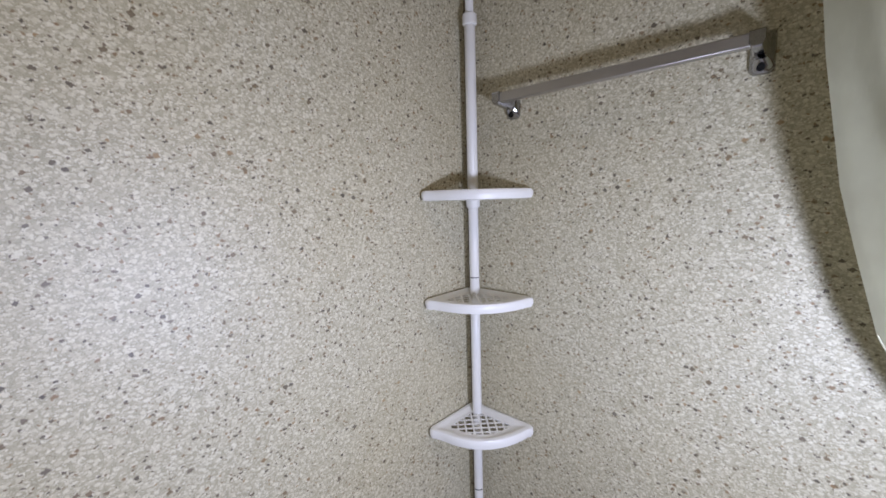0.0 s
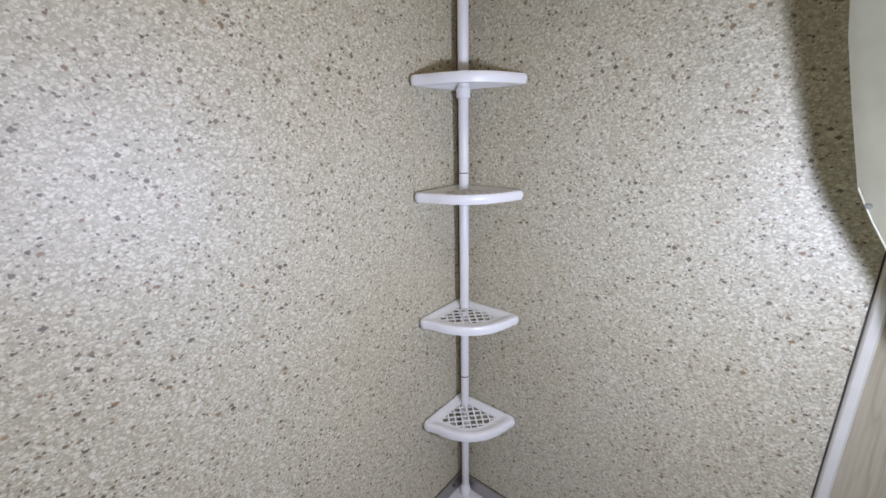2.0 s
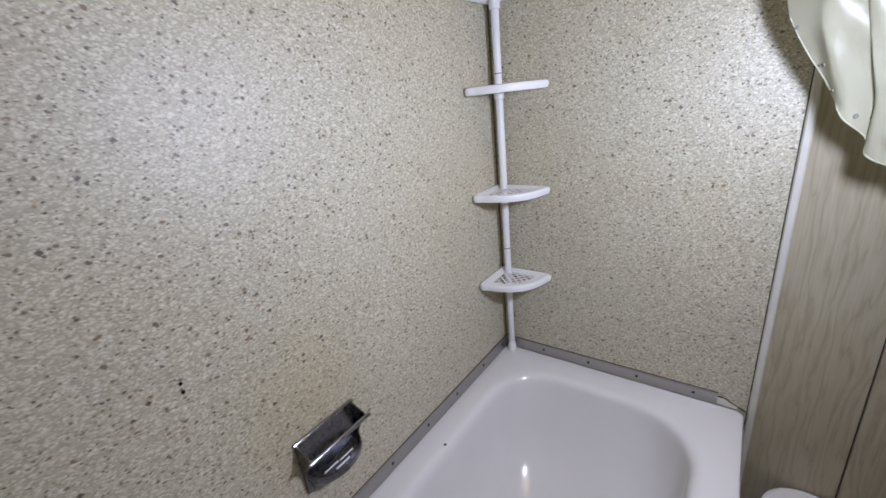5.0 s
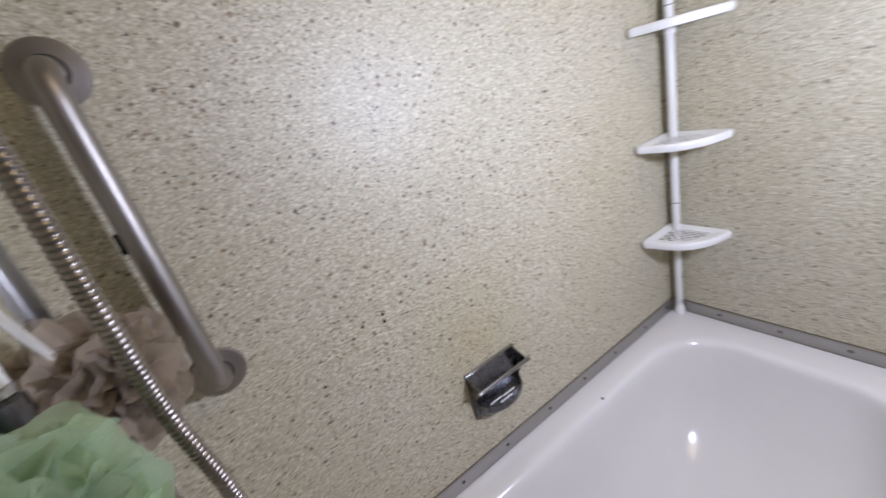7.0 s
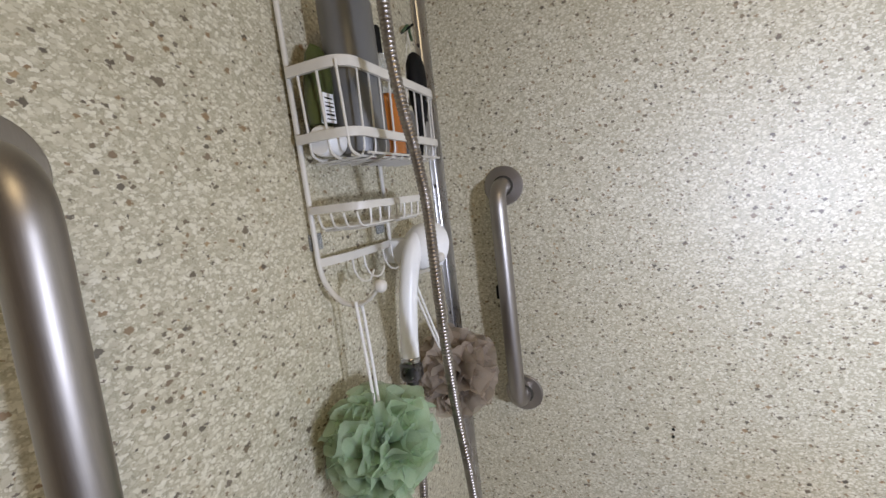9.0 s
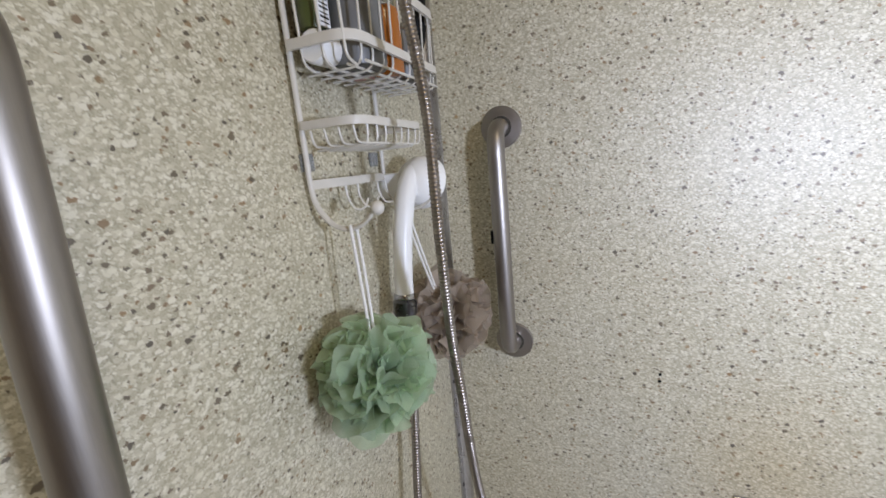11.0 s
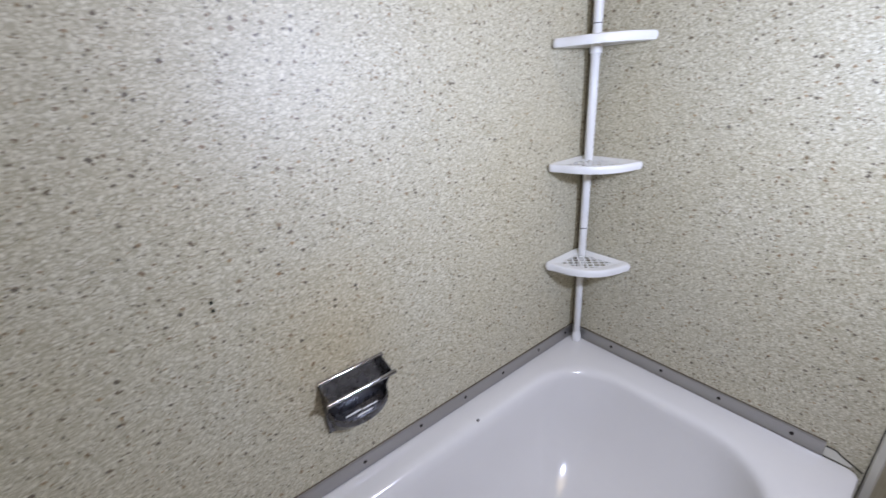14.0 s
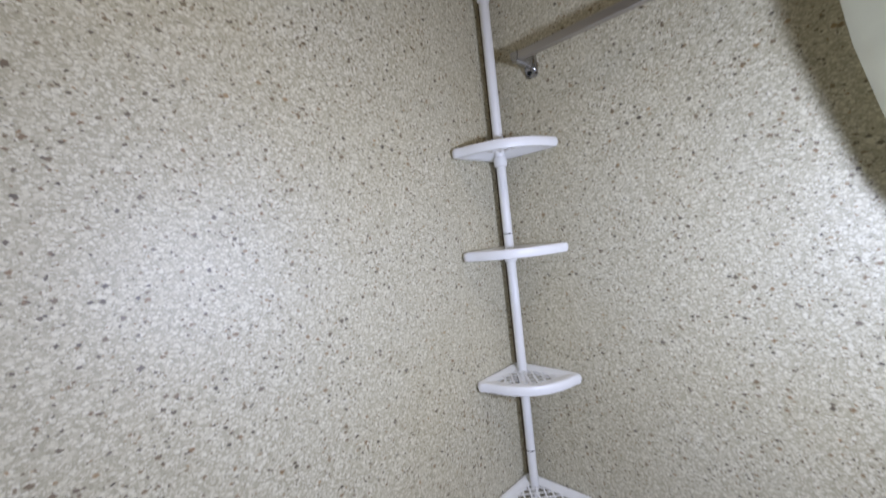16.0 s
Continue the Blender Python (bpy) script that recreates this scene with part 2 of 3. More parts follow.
def gauze(name, color):
    """Thin nylon netting: lets light through, and varies from ruffle to ruffle."""
    m, nt, b = material(name, color, 0.6)
    geo = nt.nodes.new("ShaderNodeObjectInfo")
    thread = noise_of(nt, place_of(nt), 900, 2)
    c = ramp(nt, geo.outputs["Random"], [(0.0, tuple(x * 0.72 for x in color)), (1.0, tuple(min(1, x * 1.15) for x in color))])
    c = mix(nt, step(nt, thread.outputs["Fac"], 0.35, 0.7), mix(nt, 1.0, c, (0.85, 0.88, 0.85), "MULTIPLY"), c)
    nt.links.new(c, b.inputs["Base Color"])
    tl = nt.nodes.new("ShaderNodeBsdfTranslucent")
    nt.links.new(c, tl.inputs["Color"])
    tp = nt.nodes.new("ShaderNodeBsdfTransparent")
    ms, ms2 = nt.nodes.new("ShaderNodeMixShader"), nt.nodes.new("ShaderNodeMixShader")
    ms.inputs[0].default_value, ms2.inputs[0].default_value = 0.55, 0.32
    nt.links.new(b.outputs[0], ms.inputs[1])
    nt.links.new(tl.outputs[0], ms.inputs[2])
    nt.links.new(ms.outputs[0], ms2.inputs[1])
    nt.links.new(tp.outputs[0], ms2.inputs[2])
    nt.links.new(ms2.outputs[0], nt.nodes["Material Output"].inputs[0])
    return m


def vinyl_sheet():
    m, nt, b = material("curtain_vinyl", (0.80, 0.82, 0.76), 0.32)
    vec = place_of(nt)
    dirt = noise_of(nt, vec, 9, 4)
    c = mix(nt, step(nt, dirt.outputs["Fac"], 0.45, 0.75), (0.61, 0.60, 0.45), (0.50, 0.48, 0.34))
    nt.links.new(c, b.inputs["Base Color"])
    tl = nt.nodes.new("ShaderNodeBsdfTranslucent")
    nt.links.new(c, tl.inputs["Color"])
    ms = nt.nodes.new("ShaderNodeMixShader")
    ms.inputs[0].default_value = 0.10
    nt.links.new(b.outputs[0], ms.inputs[1])
    nt.links.new(tl.outputs[0], ms.inputs[2])
    nt.links.new(ms.outputs[0], nt.nodes["Material Output"].inputs[0])
    bump(nt, b, noise_of(nt, place_of(nt, (1, 1, 0.35)), 22, 4).outputs["Fac"], 0.5, 0.004)
    return m


def clear_plastic(name, color, rough=0.12, ior=1.4):
    m, nt, b = material(name, color, rough)
    b.inputs["Transmission Weight"].default_value = 0.75
    b.inputs["IOR"].default_value = ior
    return m


CHIPS = chip_laminate()
WOOD = wood_print()
STEEL = brushed("satin_steel", (0.35, 0.325, 0.30), 0.40)
ALU = brushed("dull_aluminium", (0.46, 0.45, 0.44), 0.42, (3, 3, 60))
CHROME = simple("worn_chrome", (0.40, 0.40, 0.41), 0.10, 1.0, 0.25, 40, 0.02)
HOSEM = simple("hose_steel", (0.31, 0.28, 0.25), 0.36, 1.0, 0.25, 60, 0.02)
# darker copy of the chrome: the dish's shaded inside is put into it
DISH = simple("dark_chrome", (0.17, 0.17, 0.18), 0.27, 1.0, 0.3, 60, 0.03)
STRIPM = brushed("bright_strip", (0.52, 0.51, 0.50), 0.26, (60, 60, 3))
RAILM = brushed("satin_rail", (0.50, 0.48, 0.46), 0.38, (60, 3, 60))
PLASTIC = simple("white_plastic", (0.80, 0.80, 0.78), 0.36, 0, 0.05, 14, 0.03)
ENAMEL = simple("tub_enamel", (0.735, 0.722, 0.705), 0.11, 0, 0.03, 6, 0.0)
WIRE = simple("white_wire_coat", (0.60, 0.575, 0.51), 0.38, 0, 0.08, 50, 0.05)
TRIMW = simple("white_trim", (0.60, 0.58, 0.50), 0.40, 0, 0.08, 20, 0.05)
BLACK = simple("black_rubber", (0.006, 0.006, 0.006), 0.6, 0, 0.3, 60, 0.1, 0.15)
RUST = simple("rusty_screw", (0.03, 0.024, 0.02), 0.6, 0.2, 0.4, 300, 0.2)
GAP = simple("dark_joint", (0.05, 0.045, 0.035), 0.8, 0, 0.4, 40, 0.1)
# shade of narrow gaps, put into a dark brown colour
GAP_SHADE = simple("gap_shade", (0.16, 0.13, 0.09), 0.6, 0, 0.4, 60, 0.1)
MILDEW = simple("mildew", (0.20, 0.21, 0.17), 0.8, 0, 0.5, 200, 0.1)
GREEN = gauze("green_netting", (0.62, 0.76, 0.55))
BROWN = gauze("taupe_netting", (0.60, 0.50, 0.41))
CORD = simple("white_cord", (0.75, 0.74, 0.70), 0.8, 0, 0.1, 400, 0.4)
VINYL = vinyl_sheet()
FLOORM = simple("vinyl_floor", (0.30, 0.24, 0.17), 0.4, 0, 0.25, 12, 0.05)
# for the unseen walls and ceiling; dark tones keep bounce light low
PAINT = simple("tan_paint", (0.24, 0.185, 0.12), 0.6, 0, 0.06, 8, 0.05)
CEILM = simple("ceiling_paint", (0.44, 0.38, 0.29), 0.7, 0, 0.05, 10, 0.08)
GREYB = simple("grey_bottle_plastic", (0.135, 0.135, 0.13), 0.35, 0, 0.1, 40, 0.02)
AMBER = simple("amber_gel", (0.33, 0.11, 0.02), 0.16, 0, 0.15, 30, 0.0)
OLIVE = simple("olive_film", (0.065, 0.08, 0.022), 0.3, 0, 0.35, 35, 0.2)
PINK = simple("rose_plastic", (0.50, 0.27, 0.24), 0.3, 0, 0.1, 40, 0.02)
CLEAR = clear_plastic("clear_plastic", (0.85, 0.88, 0.86))
LABELW = simple("paper_label", (0.75, 0.76, 0.78), 0.5, 0, 0.05, 60, 0.0)
LEAFG = simple("green_tie", (0.045, 0.085, 0.035), 0.5, 0, 0.2, 80, 0.1)

# ---- structure ----
X0, Y1, RIM = -1.385, -2.05, 0.379
TOP = 2.3


def structure(name, bm, material_, label, smooth=False):
    return tagged(part(name, bm, material_, None, "", smooth), label, name.split("_")[0], "", "structure")


structure("floor", one_box((X0 - 0.1, Y1 - 0.1, -0.05), (0.12, 0.1, 0.0)), FLOORM, "brown vinyl bathroom floor")
# unseen ceiling, added to close the room
structure("ceiling", one_box((X0 - 0.1, Y1 - 0.1, TOP), (0.12, 0.1, TOP + 0.05)), CEILM, "unseen plain ceiling added to close the room")
structure("wall_back", one_box((X0 - 0.1, 0.0, 0.0), (0.12, 0.1, TOP)), CHIPS, "cream shower wall panel with brown and white chips")
structure("wall_end", one_box((0.0, -0.715, 0.0), (0.12, 0.0, TOP)), CHIPS, "cream chip-patterned panel at the head of the tub")
structure("wall_tap", one_box((X0 - 0.1, -0.80, 0.0), (X0, 0.0, TOP)), CHIPS, "cream chip-patterned panel behind the shower fittings")
# two unseen walls, added to close the room; dark tan limits their bounce
structure("wall_side", one_box((X0 - 0.1, Y1, 0.0), (X0, -0.80, TOP)), PAINT, "unseen tan wall added to close the room")
structure("wall_front", one_box((X0 - 0.1, Y1 - 0.1, 0.0), (0.12, Y1, TOP)), PAINT, "unseen tan wall added to close the room")
boards = structure("wall_board", one_box((0.006, Y1, 0.0), (0.12, -0.715, TOP)), GAP, "wood-grain wallboard beside the tub")
for y0, y1 in ((-0.9135, -0.7255), (-1.32, -0.9165), (-1.73, -1.323), (Y1, -1.733)):
    part("panel", one_box((0.0, y0, 0.0), (0.008, y1, TOP), 0.0012, 1), WOOD, boards)
trim = bmesh.new()
prof = [(0.0, -0.7125), (-0.004, -0.7135), (-0.0065, -0.716), (-0.0065, -0.7262), (-0.004, -0.7290), (0.002, -0.7298)]
loft(trim, [[(x, y, z) for x, y in prof + [(0.002, -0.7125)]] for z in (0.0, TOP)])
structure("trim_upright", trim, TRIMW, "white plastic edge strip between shower panel and wallboard", True)
skirt = bmesh.new()
loft(skirt, [[(0.0, y, 0.0), (-0.016, y, 0.0), (-0.015, y, 0.007), (-0.010, y, 0.0135), (-0.004, y, 0.016), (0.0, y, 0.0165)] for y in (Y1, -0.735)])
structure("baseboard", skirt, TRIMW, "narrow white moulding at the foot of the wallboard", True)
structure("joint_upright", one_box((-0.0012, -0.7125, 0.0), (0.001, -0.7105, TOP)), GAP, "thin dark joint along the panel edge")


# ---- bathtub ----
def rrect(x0, x1, y0, y1, r, z, n=10):
    """A rounded rectangle at height z, from four corner radii or one."""
    rs = r if isinstance(r, tuple) else (r,) * 4
    out = []
    for (cx, cy, sx, sy, a0), q in zip(((x1, y1, -1, -1, 0), (x0, y1, 1, -1, 90), (x0, y0, 1, 1, 180), (x1, y0, -1, 1, 270)), rs):
        for k in range(n + 1):
            a = radians(a0 + 90 * k / n)
            out.append(Vector((cx + sx * q + q * math.cos(a), cy + sy * q + q * math.sin(a), z)))
    return out


def bathtub():
    tub = empty("bathtub", "white enamelled bathtub with a wide flat rim, empty", "bathtub")
    bm = bmesh.new()
    ox0, ox1, oy0, oy1 = X0 + 0.002, -0.004, -0.707, -0.003
    ix0, ix1, iy0, iy1 = -1.30, -0.085, -0.640, -0.062
    loops = [rrect(ox0, ox1, oy0, oy1, 0.022, 0.335), rrect(ox0, ox1, oy0, oy1, 0.022, RIM - 0.012),
             rrect(ox0 + 0.003, ox1 - 0.003, oy0 + 0.003, oy1 - 0.003, 0.021, RIM - 0.004),
             rrect(ox0 + 0.011, ox1 - 0.011, oy0 + 0.011, oy1 - 0.011, 0.018, RIM)]
    # lip, sloping wall, fillet and bottom: inset, height, corner radius
    lip = [(0.0, RIM, 0.17), (0.009, RIM - 0.001, 0.168), (0.017, RIM - 0.004, 0.165), (0.023, RIM - 0.010, 0.162), (0.027, RIM - 0.020, 0.16)]
    for d, z, r in lip:
        loops.append(rrect(ix0 + d, ix1 - d, iy0 + d, iy1 - d, r, z))
    for k in range(1, 19):
        t = k / 18
        z = 0.065 + (RIM - 0.020 - 0.065) * (1 - t) ** 1.15
        d = 0.027 + 0.036 * t + 0.125 * t**4
        loops.append(rrect(ix0 + d, ix1 - d - 0.085 * t**1.4, iy0 + d, iy1 - d, 0.16 - 0.078 * t, z))
    loft(bm, loops, cap_a=False)
    part("shell", bm, ENAMEL, tub)
    part("apron", one_box((ox0, -0.700, 0.0), (ox1, -0.680, 0.345), 0.003), ENAMEL, tub)
    return tub


tub = bathtub()
chip = bmesh.new()
lathe(chip, [(0.0045, -0.002), (0.0040, 0.0006), (0.0012, 0.0012)], Matrix.Translation((-0.497, -0.074, RIM - 0.0022)), 9)
part("chip", chip, BLACK, tub, "black chip in the enamel")


# ---- metal strips round the tub, with their screws ----
def screw(at, axis, parent, r=0.0044):
    m = Matrix.Translation(at) @ Vector(axis).to_track_quat("Z", "Y").to_matrix().to_4x4()
    bm = lathe(bmesh.new(), [(r, -0.002), (r, 0.0006), (r * 0.7, 0.0014), (r * 0.2, 0.0016)], m, 9)
    return part("screw", bm, RUST, parent, "rusty screw head")


STRIP = [(0.0, 0.0), (0.011, 0.0005), (0.0085, 0.007), (0.0055, 0.024), (0.0062, 0.0285), (0.0045, 0.032), (0.0, 0.0325)]
strip_back = empty("edge_strip", "grey metal strip screwed along the back of the tub", "trim")
part("strip", (lambda bm: (loft(bm, [[(x, -d, RIM + h) for d, h in STRIP] for x in (X0 + 0.004, -0.004)]), bm)[1])(bmesh.new()), ALU, strip_back)
for x in (-0.178, -0.335, -0.479, -0.625, -0.782, -0.925, -1.070, -1.226, -0.045, -1.345):
    screw((x, -0.0066, RIM + 0.016), (0, -1, 0.15), strip_back)
strip_end = empty("edge_strip", "grey metal strip screwed along the head of the tub", "trim")
part("strip", (lambda bm: (loft(bm, [[(-d, y, RIM + h) for d, h in STRIP] for y in (-0.006, -0.644)]), bm)[1])(bmesh.new()), ALU, strip_end)
for y in (-0.146, -0.297, -0.441, -0.588):
    screw((-0.0066, y, RIM + 0.016), (-1, 0, 0.15), strip_end)
# dark bead drawn where a shadow gap runs above each strip
for holder, pts in ((strip_back, [(X0 + 0.03, -0.0012, RIM + 0.0330), (-0.004, -0.0012, RIM + 0.0330)]), (strip_end, [(-0.0012, -0.004, RIM + 0.0330), (-0.0012, -0.644, RIM + 0.0330)])):
    part("shadow_gap", sweep(bmesh.new(), pts, 0.0017, 6), GAP_SHADE, holder, "dark line for the shadow gap above the strip")
filler = bmesh.new()
loft(filler, [[(0.0, y, RIM - 0.001), (-0.006, y, RIM - 0.001), (-0.0045, y, RIM + h), (0.0, y, RIM + h)] for y, h in ((-0.645, 0.020), (-0.662, 0.019), (-0.672, 0.012), (-0.690, 0.004))])
structure("trim_filler", filler, TRIMW, "scrap of white filler at the end of the strip", True)
crack = bmesh.new()
sweep(crack, spline([(-0.001, -0.645, RIM + 0.021), (-0.001, -0.663, RIM + 0.020), (-0.001, -0.674, RIM + 0.012), (-0.001, -0.694, RIM + 0.003), (-0.001, -0.708, RIM - 0.004)], 0.006), 0.0016, 6)
structure("joint_crack", crack, GAP, "dark open crack above the tub corner", True)

corner = empty("corner_strip", "bright metal corner moulding with screws", "trim")
for pts in ([(X0, -0.024), (X0 + 0.003, -0.024), (X0 + 0.004, -0.006), (X0 + 0.007, -0.0035), (X0 + 0.022, -0.003), (X0 + 0.022, 0.0), (X0, 0.0)],):
    bm = bmesh.new()
    loft(bm, [[(x, y, z) for x, y in pts] for z in (RIM + 0.035, TOP)])
    part("moulding", bm, STRIPM, corner)
for z in (0.43, 0.560, 0.694, 0.83, 0.97, 1.11, 1.25, 1.378, 1.51, 1.65, 1.79):
    screw((X0 + 0.0036, -0.014, z), (1, 0, 0), corner)
part("end_cap", sweep(bmesh.new(), spline([(X0 + 0.012, -0.014, RIM + 0.052), (X0 + 0.020, -0.024, RIM + 0.047), (X0 + 0.022, -0.028, RIM + 0.030), (X0 + 0.020, -0.028, RIM + 0.004)], 0.004), 0.0065, 10), CHROME, corner, "bent bright lower end")
# brown sliver stands for the corner gap and the pole's shadow
corner_b = bmesh.new()
loft(corner_b, [[(x, y, z) for x, y in ((0, -0.0035), (-0.001, -0.003), (-0.003, -0.001), (-0.0035, 0), (0, 0))] for z in (RIM + 0.03, TOP)])
structure("joint_corner", corner_b, GAP_SHADE, "brown line in the wall corner for joint gap and pole shadow", True)


# ---- corner shelf unit ----
def fan(la, lb, n=14):
    """The outline of a corner shelf with legs la along the back wall and lb along the end wall."""
    r = 0.012
    pts = []
    k = 0.012
    for i in range(5):
        a = radians(90 * i / 4)
        pts.append((-k + k * math.sin(a), -k + k * math.cos(a)))
    for t in [j / 4 for j in range(1, 4)]:
        pts.append((0.0, -k - (lb - k - r) * t))
    for i in range(5):
        a = radians(140 * i / 4)
        pts.append((-r + r * math.cos(a), -lb + r - r * math.sin(a)))
    bulge = 0.043
    a0, b0 = Vector(pts[-1]), Vector((-la + r - r * math.cos(radians(50)) + 0.003, -r - r * math.sin(radians(50))))
    mid, out = (a0 + b0) / 2, Vector((-lb, -la)).normalized()
    for j in range(1, n):
        t = j / n
        q = a0.lerp(b0, t) + out * bulge * (1 - (2 * t - 1) ** 2)
        pts.append((q.x, q.y))
    for i in range(5):
        a = radians(50 - 140 * i / 4)
        pts.append((-la + r - r * math.cos(a), -r - r * math.sin(a)))
    for t in [j / 4 for j in range(1, 4)]:
        pts.append((-la + r + (la - k - r) * t, 0.0))
    return [Vector((x - 0.003, y - 0.003)) for x, y in pts]


def corner_shelf(z, parent, la=0.160, lb=0.176):
    out = fan(la, lb)
    c = Vector((-0.066, -0.069))
    rin = 0.066

    def ring(inset, h):
        return [Vector((*(c + (p - c) * (1 - inset / rin)), z + h)) for p in out]

    bm = bmesh.new()
    prof = [(0.027, -0.0022), (0.020, -0.0050), (0.014, -0.0130), (0.006, -0.0155), (0.0015, -0.0140), (0.0, -0.006), (0.0003, 0.001), (0.002, 0.0048), (0.006, 0.0060), (0.010, 0.0054), (0.0150, 0.0030), (0.0190, 0.0012), (0.0225, 0.0006), (0.027, 0.0004)]
    rows = loft(bm, [ring(d, h) for d, h in prof], cap_a=False, cap_b=False)
    for i in range(len(out)):
        j = (i + 1) % len(out)
        bm.faces.new((rows[-1][i], rows[-1][j], rows[0][j], rows[0][i]))
    tray = part("shelf", bm, PLASTIC, parent)
    # lattice of the floor, in line with the shelf's diagonal
    hole = [c + (p - c) * (1 - 0.0262 / rin) for p in out]
    u, w = Vector((-1, -1)).normalized(), Vector((1, -1)).normalized()
    lat = bmesh.new()
    pitch, half = 0.0168, 0.0020
    for d, e, turn in ((u, w, 0), (w, u, 1)):
        for k in range(-9, 10):
            o = c + e * (k * pitch + 0.004)
            cuts = []
            for p, q in zip(hole, hole[1:] + hole[:1]):
                den = d.x * (q - p).y - d.y * (q - p).x
                if abs(den) > 1e-9:
                    s = ((p - o).x * (q - p).y - (p - o).y * (q - p).x) / den
                    t = ((p - o).x * d.y - (p - o).y * d.x) / den
                    if 0 <= t < 1:
                        cuts.append(s)
            if len(cuts) >= 2 and max(cuts) - min(cuts) > 0.006:
                a, b = o + d * min(cuts), o + d * max(cuts)
                h0, h1 = z - 0.0010 - 0.0002 * turn, z + 0.0002 - 0.0003 * turn
                loft(lat, [[Vector((*(s + e * half), h0)), Vector((*(s - e * half), h0)), Vector((*(s - e * half), h1)), Vector((*(s + e * half), h1))] for s in (a, b)])
    part("lattice", lat, PLASTIC, tray, "", False)
    return tray


unit = empty("corner_shelf_unit", "white plastic tension-pole corner caddy with four shelves", "corner shelf")
PX, PY = -0.030, -0.038
SHELVES = (1.477, 1.251, 0.962, 0.681)
for z in SHELVES:
    corner_shelf(z, unit)
for z0, z1, r in ((RIM + 0.03, 0.700, 0.0098), (0.640, 0.955, 0.0104), (0.955, 1.225, 0.0110), (1.24, 1.46, 0.0110), (1.46, 1.835, 0.0116), (1.835, TOP, 0.0085)):
    part("pole", lathe(bmesh.new(), [(r - 0.0006, z0), (r, z0 + 0.001), (r, z1 - 0.001), (r - 0.0006, z1)], Matrix.Translation((PX, PY, 0)), 20), PLASTIC, unit)
for z0, z1, r in ((1.444, 1.466, 0.0150), (1.220, 1.240, 0.0145), (1.825, 1.848, 0.0150)):
    part("collar", lathe(bmesh.new(), [(r - 0.002, z0), (r, z0 + 0.002), (r, z1 - 0.002), (r - 0.002, z1)], Matrix.Translation((PX, PY, 0)), 20), PLASTIC, unit)
part("foot", lathe(bmesh.new(), [(0.0135, RIM), (0.0145, RIM + 0.003), (0.0142, RIM + 0.016), (0.0120, RIM + 0.026), (0.0098, RIM + 0.034)], Matrix.Translation((PX, PY, 0)), 20), PLASTIC, unit)
for z, r in ((1.287, 0.0113), (0.766, 0.0107)):
    bm = bmesh.new()
    a = [radians(150 + 12 * k) for k in range(11)]
    loft(bm, [[Vector((PX + q * math.cos(t), PY + q * math.sin(t), z + h)) for q, h in ((r - 0.001, -0.0009), (r + 0.0002, -0.0009), (r + 0.0002, 0.0009), (r - 0.001, 0.0009))] for t in a])
    part("pen_mark", bm, BLACK, unit, "short black mark on the pole")


# ---- soap dish ----
def soap_dish():
    d = empty("soap_dish", "chrome wall soap dish, inside darkened for shade, with a front bar", "soap dish")
    xa, xb, zt, zb = -0.843, -0.702, 0.650, 0.520
    bm = bmesh.new()
    box(bm, (xa, -0.003, zb), (xb, 0.0, zt), 0.001, 1)
    part("backplate", bm, DISH, d)
    for x, s in ((xa, 1), (xb, -1)):
        bm = bmesh.new()
        pts = [(0.0, zt), (-0.050, zt - 0.016), (-0.052, zt - 0.024), (-0.030, zt - 0.045), (-0.012, zt - 0.075), (-0.010, zb + 0.02), (0.0, zb)]
        loft(bm, [[(x + s * t, y, z) for y, z in pts] for t in (0.0, 0.0025)])
        part("cheek", bm, DISH, d, "", False)
    bm = bmesh.new()
    sweep(bm, bend([(xa - 0.003, -0.004, zt), (xb + 0.003, -0.004, zt)], 0.002), 0.0046, 10)
    part("top_edge", bm, CHROME, d)
    bm = bmesh.new()
    sweep(bm, [(xa - 0.006, -0.052, zt - 0.018), (xa - 0.005, -0.052, zt - 0.018), (xb + 0.005, -0.052, zt - 0.018), (xb + 0.006, -0.052, zt - 0.018)], lambda i: 0.0046 if i in (1, 2) else 0.003, 12)
    part("front_bar", bm, CHROME, d, "bright rounded front bar")
    # scooped tray with a rounded front edge
    bm = bmesh.new()
    cx, n = (xa + xb) / 2, 22
    loops = []
    for rr, h in ((1.0, -0.012), (1.02, -0.006), (1.0, 0.0), (0.94, 0.0), (0.86, -0.009), (0.6, -0.015), (0.3, -0.017), (0.03, -0.018)):
        loops.append([Vector((cx + 0.066 * rr * math.cos(math.pi * k / n), -0.004 - 0.046 * rr * math.sin(math.pi * k / n) ** 0.8 if 0 < k < n else -0.004, zb + 0.052 + h - 0.014 * math.sin(math.pi * k / n) * rr)) for k in range(n + 1)])
    loft(bm, loops, closed=False)
    for rr, h0 in ((1.0, -0.012),):
        a = loops[0]
        b = [Vector((p.x * 0.9 + cx * 0.1, p.y * 0.55, zb + 0.012 - 0.008 * math.sin(math.pi * k / n))) for k, p in enumerate(a)]
        c = [Vector((p.x * 0.8 + cx * 0.2, -0.002, zb + 0.001)) for p in a]
        loft(bm, [a, b, c], closed=False)
    part("tray", bm, DISH, d)
    # ribs are white plastic to paint the glint at the drain slots
    for k, (u, v) in enumerate(((-0.018, 0.020), (0.020, 0.022), (0.002, 0.033))):
        bm = one_box((cx + u - 0.018, -v - 0.0011, zb + 0.0325), (cx + u + 0.018, -v + 0.0011, zb + 0.0368), 0.0007, 1)
        part("glint_rib", bm, PLASTIC, d, "raised drain rib, white for the glint of light there")
